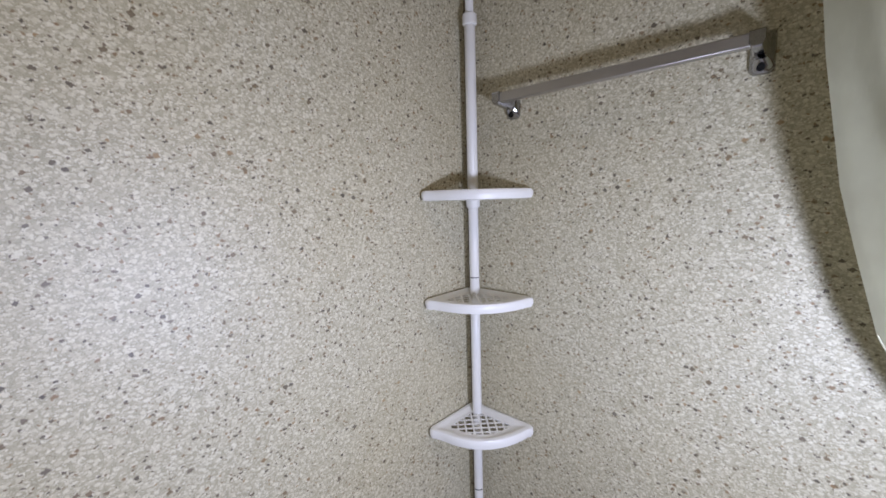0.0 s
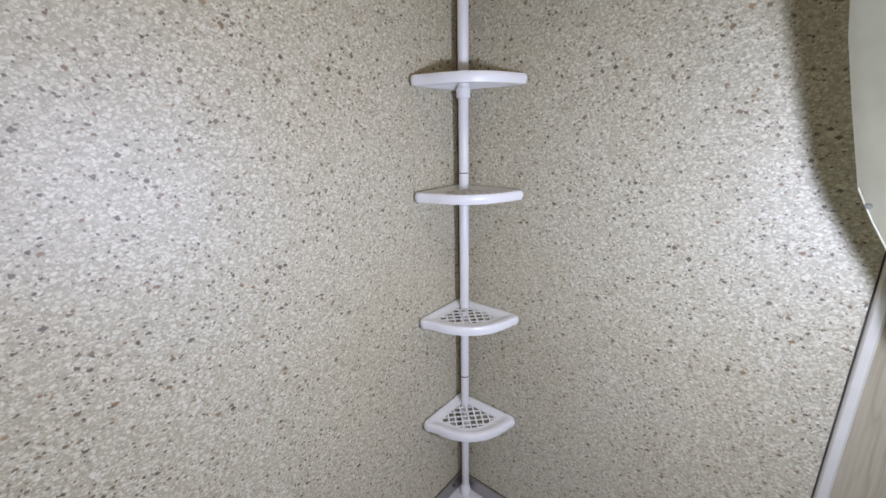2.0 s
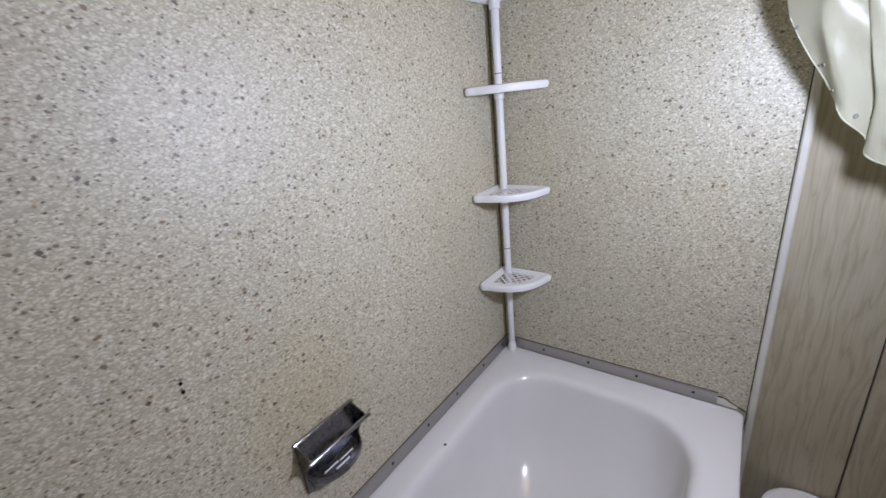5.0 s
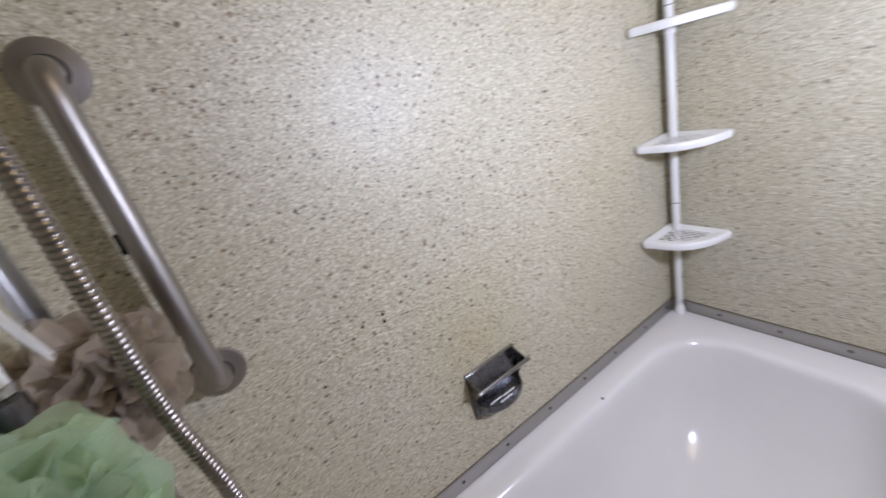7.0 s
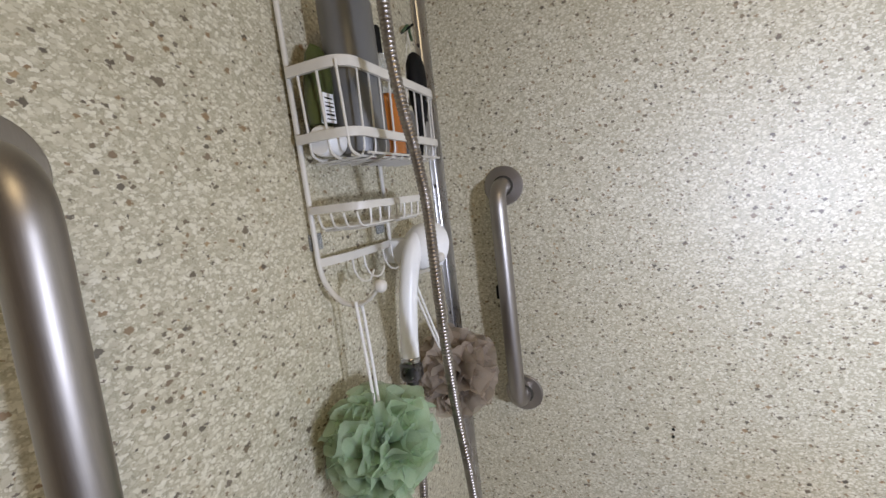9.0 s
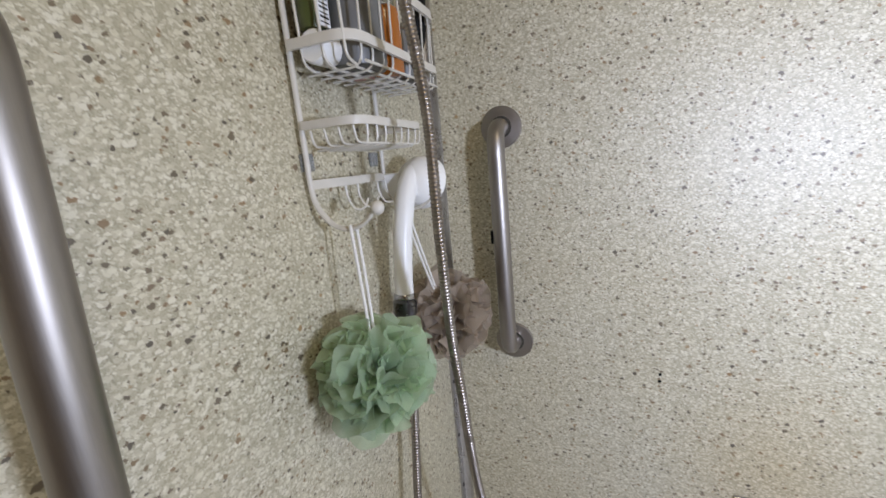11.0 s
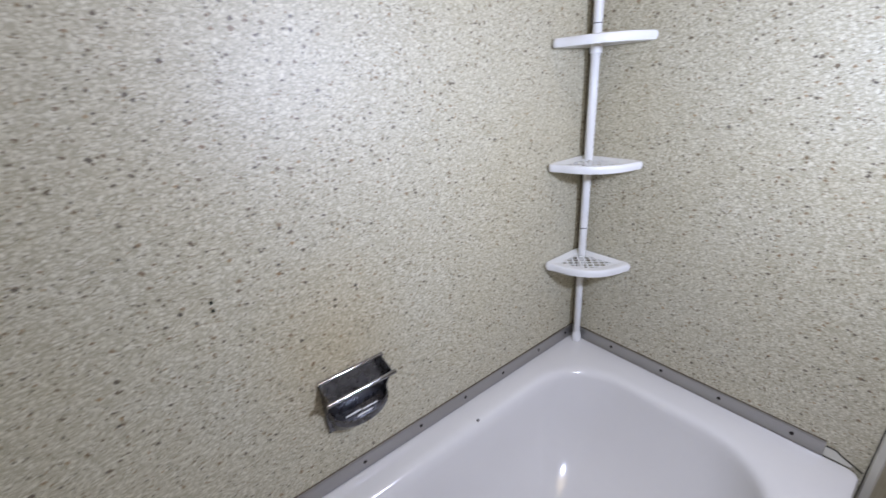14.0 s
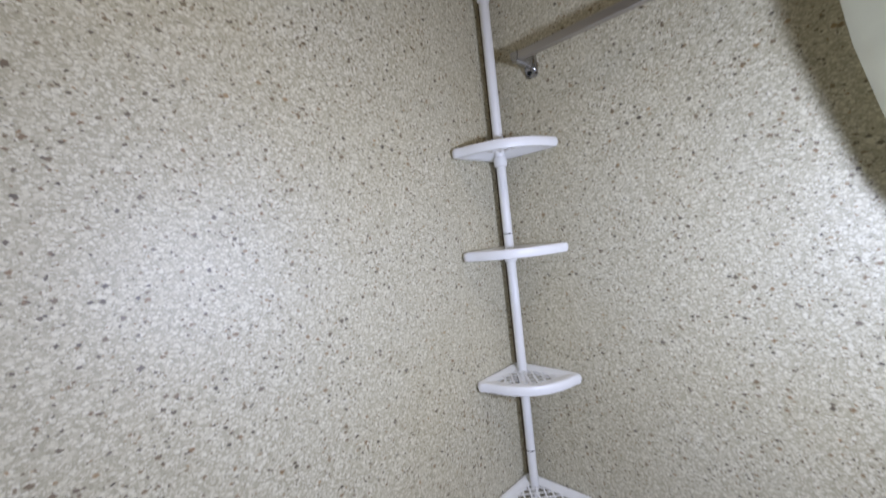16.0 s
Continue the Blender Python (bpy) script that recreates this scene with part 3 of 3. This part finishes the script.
    return d


soap_dish()
bm = bmesh.new()
for x, z in ((-0.972, 0.886), (-0.9725, 0.872)):
    lathe(bm, [(0.0034, -0.001), (0.0030, 0.0006), (0.0008, 0.0009)], Matrix.Translation((x, 0, z)) @ pose(0, 0, 0, 90), 8)
tagged(part("plug_dots", bm, BLACK), "two small black plugged holes in the panel", "wall plug")


# ---- grab bars ----
def grab_bar(a, b, out, label, stand=0.056, r=0.0155):
    a, b, out = Vector(a), Vector(b), Vector(out)
    g = empty("grab_bar", label, "grab bar", "grab bars of the shower")
    tube = bend([a, a + out * stand, b + out * stand, b], 0.042, 10)
    part("tube", sweep(bmesh.new(), tube, r, 24), STEEL, g)
    for p in (a, b):
        m = Matrix.Translation(p) @ out.to_track_quat("Z", "Y").to_matrix().to_4x4()
        part("flange", lathe(bmesh.new(), [(0.038, 0.0), (0.038, 0.004), (0.0365, 0.0058), (0.030, 0.0068), (0.019, 0.0075), (0.0165, 0.0080)], m, 36), STEEL, g)
        part("gap_ring", lathe(bmesh.new(), [(0.0150, 0.0070), (0.0200, 0.0072), (0.0196, 0.0084), (0.0150, 0.0086)], m, 28), GAP, g, "dark gap round the tube")
    return g


grab_bar((-1.241, 0, 0.936), (-1.243, 0, 1.362), (0, -1, 0), "satin steel upright grab bar on the back wall")
grab_bar((X0, -0.677, 0.99), (X0, -0.664, 1.408), (1, 0, 0), "satin steel upright grab bar beside the shower caddy")
tagged(part("tag", one_box((-1.262, -0.060, 1.153), (-1.2545, -0.046, 1.178), 0.001, 1), BLACK, None, "", False), "small black tag stuck to the grab bar", "tag")


# ---- towel bar ----
def towel_bar():
    t = empty("towel_bar", "square chrome towel bar on two posts", "towel bar")
    part("rail", one_box((-0.064, -0.536, 1.648), (-0.050, -0.122, 1.666), 0.0015, 1), RAILM, t)
    for y in (-0.127, -0.531):
        post = bmesh.new()
        loops = []
        for x, wy, z0, z1 in ((0.0, 0.0150, 1.624, 1.682), (-0.005, 0.0145, 1.626, 1.680), (-0.010, 0.0120, 1.634, 1.676), (-0.016, 0.0092, 1.642, 1.671), (-0.064, 0.0090, 1.646, 1.668), (-0.066, 0.0082, 1.648, 1.666)):
            loops.append([(x, y - wy, z0 + 0.006), (x, y - wy * 0.6, z0), (x, y + wy * 0.6, z0), (x, y + wy, z0 + 0.006), (x, y + wy, z1), (x, y - wy, z1)])
        loft(post, loops)
        p = part("post", post, CHROME, t)
        m = Matrix.Translation((-0.0115, y, 1.6325)) @ Vector((-0.8, 0, -0.6)).to_track_quat("Z", "Y").to_matrix().to_4x4()
        part("screw_hole", lathe(bmesh.new(), [(0.0050, -0.003), (0.0050, 0.0028), (0.0035, 0.0032)], m, 12), BLACK, p, "dark set-screw hole")
    return t


towel_bar()


# ---- shower curtain ----
def curtain():
    c = empty("shower_curtain", "white vinyl shower curtain pulled aside, hem mildewed", "curtain")

    def track(z):
        zs = [1.16, 1.21, 1.29, 1.39, 1.465, 1.60, 1.80, 2.10]
        return Vector((np.interp(z, zs, [-0.080, -0.094, -0.108, -0.122, -0.134, -0.150, -0.168, -0.185]), np.interp(z, zs, [-0.704, -0.686, -0.661, -0.635, -0.617, -0.597, -0.577, -0.562]), z))

    def hem(s):
        return float(np.interp(s, [0.0, 0.03, 0.06, 0.10, 0.15, 0.20, 0.26, 0.32, 0.5, 0.75, 1.0], [1.305, 1.248, 1.208, 1.167, 1.129, 1.099, 1.072, 1.050, 1.01, 0.97, 0.95]))

    nu, nv = 110, 46
    rows = []
    for j in range(nv + 1):
        row = []
        for i in range(nu + 1):
            s = i / nu
            z = 2.12 + (hem(s) - 2.12) * (j / nv) ** 0.9
            e = track(max(z, 1.16))
            f = Vector((-0.06 - 0.05 * (z - 1), -1.06, z))
            p = e.lerp(f, s)
            p.z = z
            amp = -0.022 * min(1, s * 2.6) * (0.75 + 0.3 * math.sin(3 * z))
            p.x -= 0.048 * (1 - math.exp(-s / 0.11))
            p.x += amp * math.sin(2 * math.pi * (s * 1.7 + 0.06 * math.sin(4 * z))) + 0.006 * min(1, s * 6) * math.sin(38 * s + 5 * z) + 0.0028 * min(1, s * 9) * math.sin(55 * s + 31 * z + 2 * math.sin(9 * z)) + 0.0025 * math.sin(17 * z + 9 * s)
            p.y += 0.010 * math.sin(2 * math.pi * (s * 7 + 0.3 * z)) * min(1, s * 5)
            p.x = min(p.x, -0.012)
            row.append(p)
        rows.append(row)
    bm = bmesh.new()
    loft(bm, rows, closed=False)
    bmesh.ops.solidify(bm, geom=bm.faces[:], thickness=0.0012)
    part("sheet", bm, VINYL, c)
    bm = bmesh.new()
    edge = [rows[-1][i] + Vector((-0.001, 0, 0.002)) for i in range(0, nu + 1, 2)]
    sweep(bm, edge, 0.0009, 6)
    part("hem", bm, VINYL, c, "rolled hem of the curtain")
    for k, (i, j, r) in enumerate(((2, 1, 0.004), (7, 1, 0.003), (9, 2, 0.0045), (12, 1, 0.0035), (19, 1, 0.0045), (24, 2, 0.003))):
        p = rows[nv - j][i]
        side = (rows[nv - j][i + 1] - p).cross(rows[nv - j - 1][i] - p).normalized()
        m = Matrix.Translation(p) @ side.to_track_quat("Z", "Y").to_matrix().to_4x4()
        part("mildew_spot", lathe(bmesh.new(), [(r, -0.0024), (r * 0.8, 0.0018), (r * 0.2, 0.0020)], m, 9), MILDEW, c, "dark mildew spot")
    rod = part("rod", sweep(bmesh.new(), [(0, -0.70, 2.13), (X0, -0.70, 2.13)], 0.0125, 16), STEEL, c, "steel curtain rod")
    return c


curtain()


# ---- shower caddy on the tap wall ----
def wire(bm, pts, r=0.0016, corner=0.006, n=6):
    return sweep(bm, bend(pts, corner, 4) if len(pts) > 2 else pts, r, n)


def band(bm, pts, hw, th, corner=0.018):
    """A flat upright band along a level line."""
    path = bend(pts, corner, 6)
    loops = []
    for i, p in enumerate(path):
        t = (path[min(i + 1, len(path) - 1)] - path[max(i - 1, 0)]).normalized()
        s = t.cross(Vector((0, 0, 1))).normalized() * th
        up = Vector((0, 0, hw))
        loops.append([p - s - up, p + s - up, p + s * 1.2, p + s + up, p - s + up])
    loft(bm, loops)
    return bm


CX, CY0, CY1 = X0 + 0.010, -0.398, -0.228


def caddy():
    c = empty("shower_caddy", "white wire shower caddy with basket, tray and hooks", "shower caddy")
    for y in (CY0, CY1):
        bm = bmesh.new()
        pts = [(CX, y, 1.315), (CX, y, 1.30), (CX + 0.004, y, 1.275), (CX + 0.022, y, 1.252), (CX + 0.046, y, 1.246), (CX + 0.066, y, 1.254), (CX + 0.078, y, 1.266)]
        sweep(bm, [Vector((CX, y, 1.90)), Vector((CX, y, 1.6))] + spline(pts, 0.006), 0.0032, 10, 0.75)
        part("rail", bm, WIRE, c)
        part("hook_ball", ball(bmesh.new(), (CX + 0.082, y, 1.268), 0.0078), WIRE, c, "round hook end")
    bm = bmesh.new()
    band(bm, [(CX, CY0, 1.297), (CX + 0.012, (CY0 + CY1) / 2 - 0.04, 1.297), (CX + 0.012, (CY0 + CY1) / 2 + 0.04, 1.297), (CX, CY1, 1.295)], 0.0052, 0.0018)
    part("cross_bar", bm, WIRE, c)
    for y in (-0.345, -0.318, -0.268, -0.245):
        bm = bmesh.new()
        x = CX + 0.010
        sweep(bm, spline([(x, y, 1.294), (x + 0.001, y, 1.276), (x + 0.008, y + 0.003, 1.262), (x + 0.018, y + 0.008, 1.262), (x + 0.022, y + 0.013, 1.274)], 0.006), 0.0014, 6)
        part("small_hook", bm, WIRE, c)
    # upper basket
    xb, xf, ya, yb = CX + 0.004, CX + 0.080, -0.404, -0.166
    basket = None
    for z, hw in ((1.513, 0.0056), (1.440, 0.0050)):
        bm = bmesh.new()
        band(bm, [(xb, ya, z), (xf, ya, z), (xf, yb, z), (xb, yb, z)], hw, 0.0022, 0.028)
        p = part("basket_band", bm, WIRE, c)
        basket = basket or p
    zb, zt = 1.414, 1.513
    for k in range(9):
        y = ya + 0.026 + (yb - ya - 0.052) * k / 8
        bm = wire(bmesh.new(), [(xf - 0.002, y, zt), (xf - 0.004, y, 1.45), (xf - 0.006, y, zb), (xb, y, zb)], 0.0013, 0.014)
        part("basket_wire", bm, WIRE, c)
    for y, s in ((ya, 1), (yb, -1)):
        for k in range(3):
            x = xb + 0.014 + 0.026 * k
            part("basket_wire", wire(bmesh.new(), [(x, y, zt), (x, y + 0.004 * s, zb + 0.006), (x, y + 0.02 * s, zb + 0.001)], 0.0016, 0.008), WIRE, c)
    for k in range(4):
        x = xb + 0.012 + 0.022 * k
        part("basket_wire", wire(bmesh.new(), [(x, ya + 0.02, zb + 0.003), (x, yb - 0.02, zb + 0.003)], 0.0016), WIRE, c)
    # shallow soap tray
    xf, ya, yb = CX + 0.074, -0.402, -0.236
    bm = bmesh.new()
    band(bm, [(xb, ya, 1.360), (xf, ya, 1.360), (xf, yb, 1.360), (xb, yb, 1.360)], 0.0044, 0.0020, 0.024)
    part("tray_band", bm, WIRE, c)
    for k in range(7):
        y = ya + 0.022 + (yb - ya - 0.044) * k / 6
        part("tray_wire", wire(bmesh.new(), [(xf - 0.002, y, 1.360), (xf - 0.004, y, 1.334), (xb, y, 1.334)], 0.0014, 0.010), WIRE, c)
    for k in range(4):
        x = xb + 0.010 + 0.018 * k
        part("tray_wire", wire(bmesh.new(), [(x, ya, 1.354), (x, ya + 0.004, 1.337), (x, yb - 0.004, 1.337), (x, yb, 1.354)], 0.0014, 0.008), WIRE, c)
    for y in (CY0 + 0.010, CY1 - 0.012):
        part("hook_clip", one_box((X0, y - 0.011, 1.312), (X0 + 0.004, y + 0.011, 1.332), 0.0012, 1), CLEAR, c, "clear adhesive hook plate")
    return c


caddy()


# ---- bottles in the basket ----
def bottle(name, label, at, rx, ry, h, mat, neck=0.0, cap=None, shoulder=0.12, lean=(0, 0)):
    """An oval bottle with rounded base and shoulder, and a cap where there is one."""
    b = empty(name, label, "bottle", "bottles in the shower caddy")
    x0, y0, z0 = at
    prof = [(0.82, 0.0), (0.95, 0.012), (1.0, 0.05), (1.0, 1 - shoulder), (0.93, 1 - shoulder * 0.45), (0.72, 0.985), (max(neck, 0.3), 1.0)]
    bm, n = bmesh.new(), 22
    loft(bm, [[Vector((x0 + lean[0] * t * h + rx * s * math.cos(2 * math.pi * k / n), y0 + lean[1] * t * h + ry * s * math.sin(2 * math.pi * k / n), z0 + t * h)) for k in range(n)] for s, t in prof])
    part("body", bm, mat, b)
    if cap:
        r, hc, cm = cap
        part("cap", lathe(bmesh.new(), [(r * 0.95, 0), (r, 0.002), (r, hc - 0.003), (r * 0.85, hc)], Matrix.Translation((x0 + lean[0] * h, y0 + lean[1] * h, z0 + h - 0.001)), 18), cm, b)
    return b


ZB = 1.4190
grey = bottle("shampoo_bottle", "tall grey plastic shampoo bottle", (-1.330, -0.334, ZB), 0.031, 0.036, 0.186, GREYB, 0.8, None, 0.04)
film = bmesh.new()
loft(film, [[Vector((-1.350 + rx * math.cos(2 * math.pi * k / 16), -0.384 + ry * math.sin(2 * math.pi * k / 16) + 0.12 * (z - ZB - 0.04), z)) for k in range(16)] for z, rx, ry in ((ZB + 0.036, 0.013, 0.014), (ZB + 0.05, 0.016, 0.018), (ZB + 0.09, 0.015, 0.018), (ZB + 0.115, 0.009, 0.017), (ZB + 0.126, 0.002, 0.010))])
pouch = tagged(part("soap_pouch", film, OLIVE), "dark olive plastic refill pouch with a barcode", "pouch")
tag = part("barcode_label", one_box((-1.3345, -0.397, ZB + 0.036), (-1.3325, -0.379, ZB + 0.068)), LABELW, pouch, "white barcode label", False)
for k, w in enumerate((0.0012, 0.0020, 0.0009, 0.0018, 0.0010, 0.0016)):
    part("bar", one_box((-1.3328, -0.395, ZB + 0.039 + 0.0045 * k), (-1.3321, -0.381, ZB + 0.039 + 0.0045 * k + w)), BLACK, tag, "", False)
jar = empty("cream_jar", "squat white plastic jar lying under the pouch", "jar")
bm = bmesh.new()
sweep(bm, [(-1.344, -0.401, ZB + 0.0170), (-1.344, -0.398, ZB + 0.0170), (-1.343, -0.373, ZB + 0.0170), (-1.343, -0.370, ZB + 0.0170)], lambda i: 0.0170 if i in (1, 2) else 0.0150, 20)
part("body", bm, PLASTIC, jar)
amber = bottle("gel_bottle", "clear bottle with orange-brown gel inside", (-1.316, -0.288, ZB), 0.019, 0.020, 0.080, AMBER, 0.5)
rose = bottle("lotion_bottle", "small rose-coloured plastic bottle", (-1.352, -0.292, ZB), 0.014, 0.017, 0.150, PINK, 0.5, None, 0.1)
pump = bottle("pump_bottle", "clear plastic bottle with a black pump top", (-1.350, -0.236, ZB), 0.022, 0.025, 0.150, CLEAR, 0.35, (0.009, 0.040, BLACK), 0.16)
grey_small = bottle("conditioner_bottle", "short grey plastic bottle beside the gel", (-1.318, -0.238, ZB), 0.016, 0.017, 0.066, GREYB, 0.5)
brush = empty("hair_brush", "black oval brush standing in the caddy basket", "brush")
head_bm = bmesh.new()
loft(head_bm, [[Vector((-1.322 + 0.014 * q * math.cos(2 * math.pi * k / 18), -0.170 + 0.022 * q * math.sin(2 * math.pi * k / 18), z)) for k in range(18)] for z, q in ((ZB + 0.052, 0.30), (ZB + 0.068, 0.62), (ZB + 0.092, 0.93), (ZB + 0.126, 1.0), (ZB + 0.146, 0.92), (ZB + 0.159, 0.62), (ZB + 0.164, 0.2))])
part("head", head_bm, BLACK, brush)
part("handle", sweep(bmesh.new(), [(-1.322, -0.194, ZB), (-1.322, -0.178, ZB + 0.04), (-1.322, -0.171, ZB + 0.08)], 0.0055, 10), BLACK, brush)

# ---- hand shower with its hose ----
def hand_shower():
    h = empty("hand_shower", "white hand shower hanging on a wall bracket", "hand shower")
    pts = [(-1.334, -0.284, 1.128), (-1.334, -0.278, 1.17), (-1.333, -0.268, 1.22), (-1.331, -0.254, 1.262), (-1.329, -0.236, 1.290), (-1.328, -0.212, 1.302)]
    path = spline(pts, 0.008)
    n = len(path)
    part("handle", sweep(bmesh.new(), path, lambda i: 0.0130 + 0.003 * (i / n) ** 2, 20), PLASTIC, h)
    axis = Vector((0.35, 1.0, -0.35)).normalized()
    m = Matrix.Translation((-1.328, -0.222, 1.288)) @ axis.to_track_quat("Z", "Y").to_matrix().to_4x4()
    head = part("head", lathe(bmesh.new(), [(0.008, -0.020), (0.022, -0.015), (0.034, -0.002), (0.0395, 0.014), (0.040, 0.024), (0.037, 0.028), (0.010, 0.030)], m, 30), PLASTIC, h)
    part("spray_face", lathe(bmesh.new(), [(0.033, 0.029), (0.032, 0.0325), (0.01, 0.034)], m, 24), GREYB, head, "grey spray face")
    part("bracket", one_box((X0, -0.236, 1.262), (-1.340, -0.206, 1.300), 0.006), PLASTIC, h, "white wall bracket")
    m = Matrix.Translation((-1.334, -0.2845, 1.130)) @ Vector((0, -0.10, -1)).to_track_quat("Z", "Y").to_matrix().to_4x4()
    part("collar", lathe(bmesh.new(), [(0.0140, -0.002), (0.0152, 0.0), (0.0152, 0.005), (0.0140, 0.006)], m, 24), CHROME, h, "chrome ring")
    part("nut", lathe(bmesh.new(), [(0.0140, 0.006), (0.0172, 0.009), (0.0175, 0.026), (0.0140, 0.032), (0.0098, 0.033), (0.0090, 0.054), (0.0076, 0.055)], m, 12), DISH, h, "dull metal hose nut")
    return h


hand_shower()


def hose():
    pts = [(-1.334, -0.290, 1.080), (-1.336, -0.288, 1.03), (-1.340, -0.283, 0.960), (-1.340, -0.294, 0.885), (-1.338, -0.312, 0.790), (-1.333, -0.320, 0.68), (-1.315, -0.315, 0.58), (-1.28, -0.295, 0.52), (-1.24, -0.275, 0.535),
           (-1.217, -0.272, 0.62), (-1.222, -0.284, 0.71), (-1.231, -0.300, 0.79), (-1.238, -0.313, 0.865), (-1.239, -0.328, 0.945), (-1.241, -0.333, 1.01), (-1.247, -0.335, 1.085), (-1.244, -0.350, 1.172), (-1.241, -0.360, 1.261), (-1.24, -0.363, 1.349), (-1.24, -0.377, 1.413), (-1.24, -0.390, 1.449), (-1.24, -0.402, 1.50), (-1.241, -0.404, 1.56), (-1.25, -0.402, 1.62), (-1.262, -0.385, 1.68), (-1.285, -0.36, 1.78), (-1.31, -0.345, 1.86), (X0, -0.335, 1.93)]
    path = spline(pts, 0.0011)
    h = empty("shower_hose", "ribbed steel shower hose looped from the wall to the hand shower", "hose")
    wave = (0.0058, 0.0067, 0.0068, 0.0060)
    part("hose", sweep(bmesh.new(), path, lambda i: wave[i % 4], 10), HOSEM, h)
    part("end_sleeve", sweep(bmesh.new(), [path[k] for k in range(0, 30, 3)], 0.0074, 14), CHROME, h, "smooth chrome end sleeve")
    part("wall_elbow", sweep(bmesh.new(), [path[-1 - k] for k in range(0, 42, 3)], 0.0095, 14), CHROME, h, "chrome wall elbow")
    return h


hose()


# ---- bath puffs ----
def bath_puff(name, at, r, mat, label, cord, seed, petals):
    rnd = random.Random(seed)
    p = empty(name, label, "bath puff", "hanging bath puffs")
    at = Vector(at)
    for k in range(petals):
        zc = 1 - 2 * (k + 0.5) / petals
        a = k * 2.39996 + rnd.uniform(-0.3, 0.3)
        d = Vector((math.sqrt(1 - zc * zc) * math.cos(a), math.sqrt(1 - zc * zc) * math.sin(a), zc))
        t = d.orthogonal().normalized()
        t = Matrix.Rotation(rnd.uniform(0, 6.28), 3, d) @ t
        s = d.cross(t)
        reach = r * rnd.uniform(0.72, 1.10)
        spread = radians(rnd.uniform(36, 66))
        phase, freq, curl = rnd.uniform(0, 6.28), rnd.uniform(0.7, 2.0), rnd.uniform(-1.3, 1.3)
        base, length = 0.30 * r, reach - 0.30 * r
        nu, nv = 20, 7
        rows = []
        for j in range(nv + 1):
            v = j / nv
            row = []
            for i in range(nu + 1):
                u = i / nu * 2 - 1
                q = length * v * (1 - 0.30 * abs(u)**3 + 0.04 * math.sin(5 * u + phase))
                ripple = r * (0.17 * v**1.4 * math.sin(freq * math.pi * u + phase) + 0.050 * v * v * math.sin(12 * u + 2 * phase)) + r * curl * 0.32 * v * v
                row.append(at + d * (base + q * math.cos(u * spread)) + t * (q * math.sin(u * spread) + 0.10 * r * u) + s * ripple)
            rows.append(row)
        bm = bmesh.new()
        loft(bm, rows, closed=False)
        part("ruffle", bm, mat, p, "", True, False)
    for side in (-1, 1):
        line = [Vector(q) + Vector((0.001, 0.0045, 0)) * side * (1 - abs(1.3 - k) / len(cord)) for k, q in enumerate(cord)]
        part("cord", sweep(bmesh.new(), spline(line, 0.01), 0.0019, 8), CORD, p, "white hanging cord")
    return p


bath_puff("bath_puff", (-1.313, -0.410, 1.080), 0.066, GREEN, "pale green netting bath puff on a caddy hook", [(CX + 0.048, -0.398, 1.2505), (CX + 0.050, -0.399, 1.240), (-1.318, -0.405, 1.18), (-1.312, -0.411, 1.12), (-1.311, -0.412, 1.09)], 5, 170)
bath_puff("bath_puff", (-1.312, -0.172, 1.062), 0.071, BROWN, "taupe netting bath puff behind the hose", [(-1.336, -0.246, 1.258), (-1.333, -0.240, 1.22), (-1.326, -0.222, 1.16), (-1.320, -0.205, 1.11)], 9, 150)

# ---- pin by the corner ----
pin = empty("wall_pin", "dark wall pin with a scrap of green tie", "pin")
for y in (-0.092, -0.050):
    part("thread", sweep(bmesh.new(), [(X0 + 0.012, -0.074, 1.655), (X0 + 0.006, y, 1.575)], 0.0007, 5), WIRE, pin, "thin pale thread")
part("pin", sweep(bmesh.new(), [(X0, -0.075, 1.656), (X0 + 0.03, -0.085, 1.660)], 0.0022, 8), BLACK, pin)
part("tie", sweep(bmesh.new(), spline([(X0 + 0.010, -0.090, 1.652), (X0 + 0.016, -0.078, 1.664), (X0 + 0.014, -0.068, 1.652), (X0 + 0.018, -0.072, 1.640)], 0.004), 0.0026, 7), LEAFG, pin, "scrap of green tie")

# ---- bin beside the tub ----
bin_ob = empty("waste_bin", "white plastic bin standing on the floor beside the tub", "bin")
part("body", lathe(bmesh.new(), [(0.075, 0.0), (0.080, 0.004), (0.092, 0.17), (0.088, 0.172), (0.077, 0.010), (0.01, 0.008)], Matrix.Translation((-0.10, -0.862, 0)), 32), PLASTIC, bin_ob)
part("rim", lathe(bmesh.new(), [(0.090, 0.168), (0.096, 0.169), (0.097, 0.181), (0.092, 0.184), (0.088, 0.180)], Matrix.Translation((-0.10, -0.862, 0)), 32), PLASTIC, bin_ob)
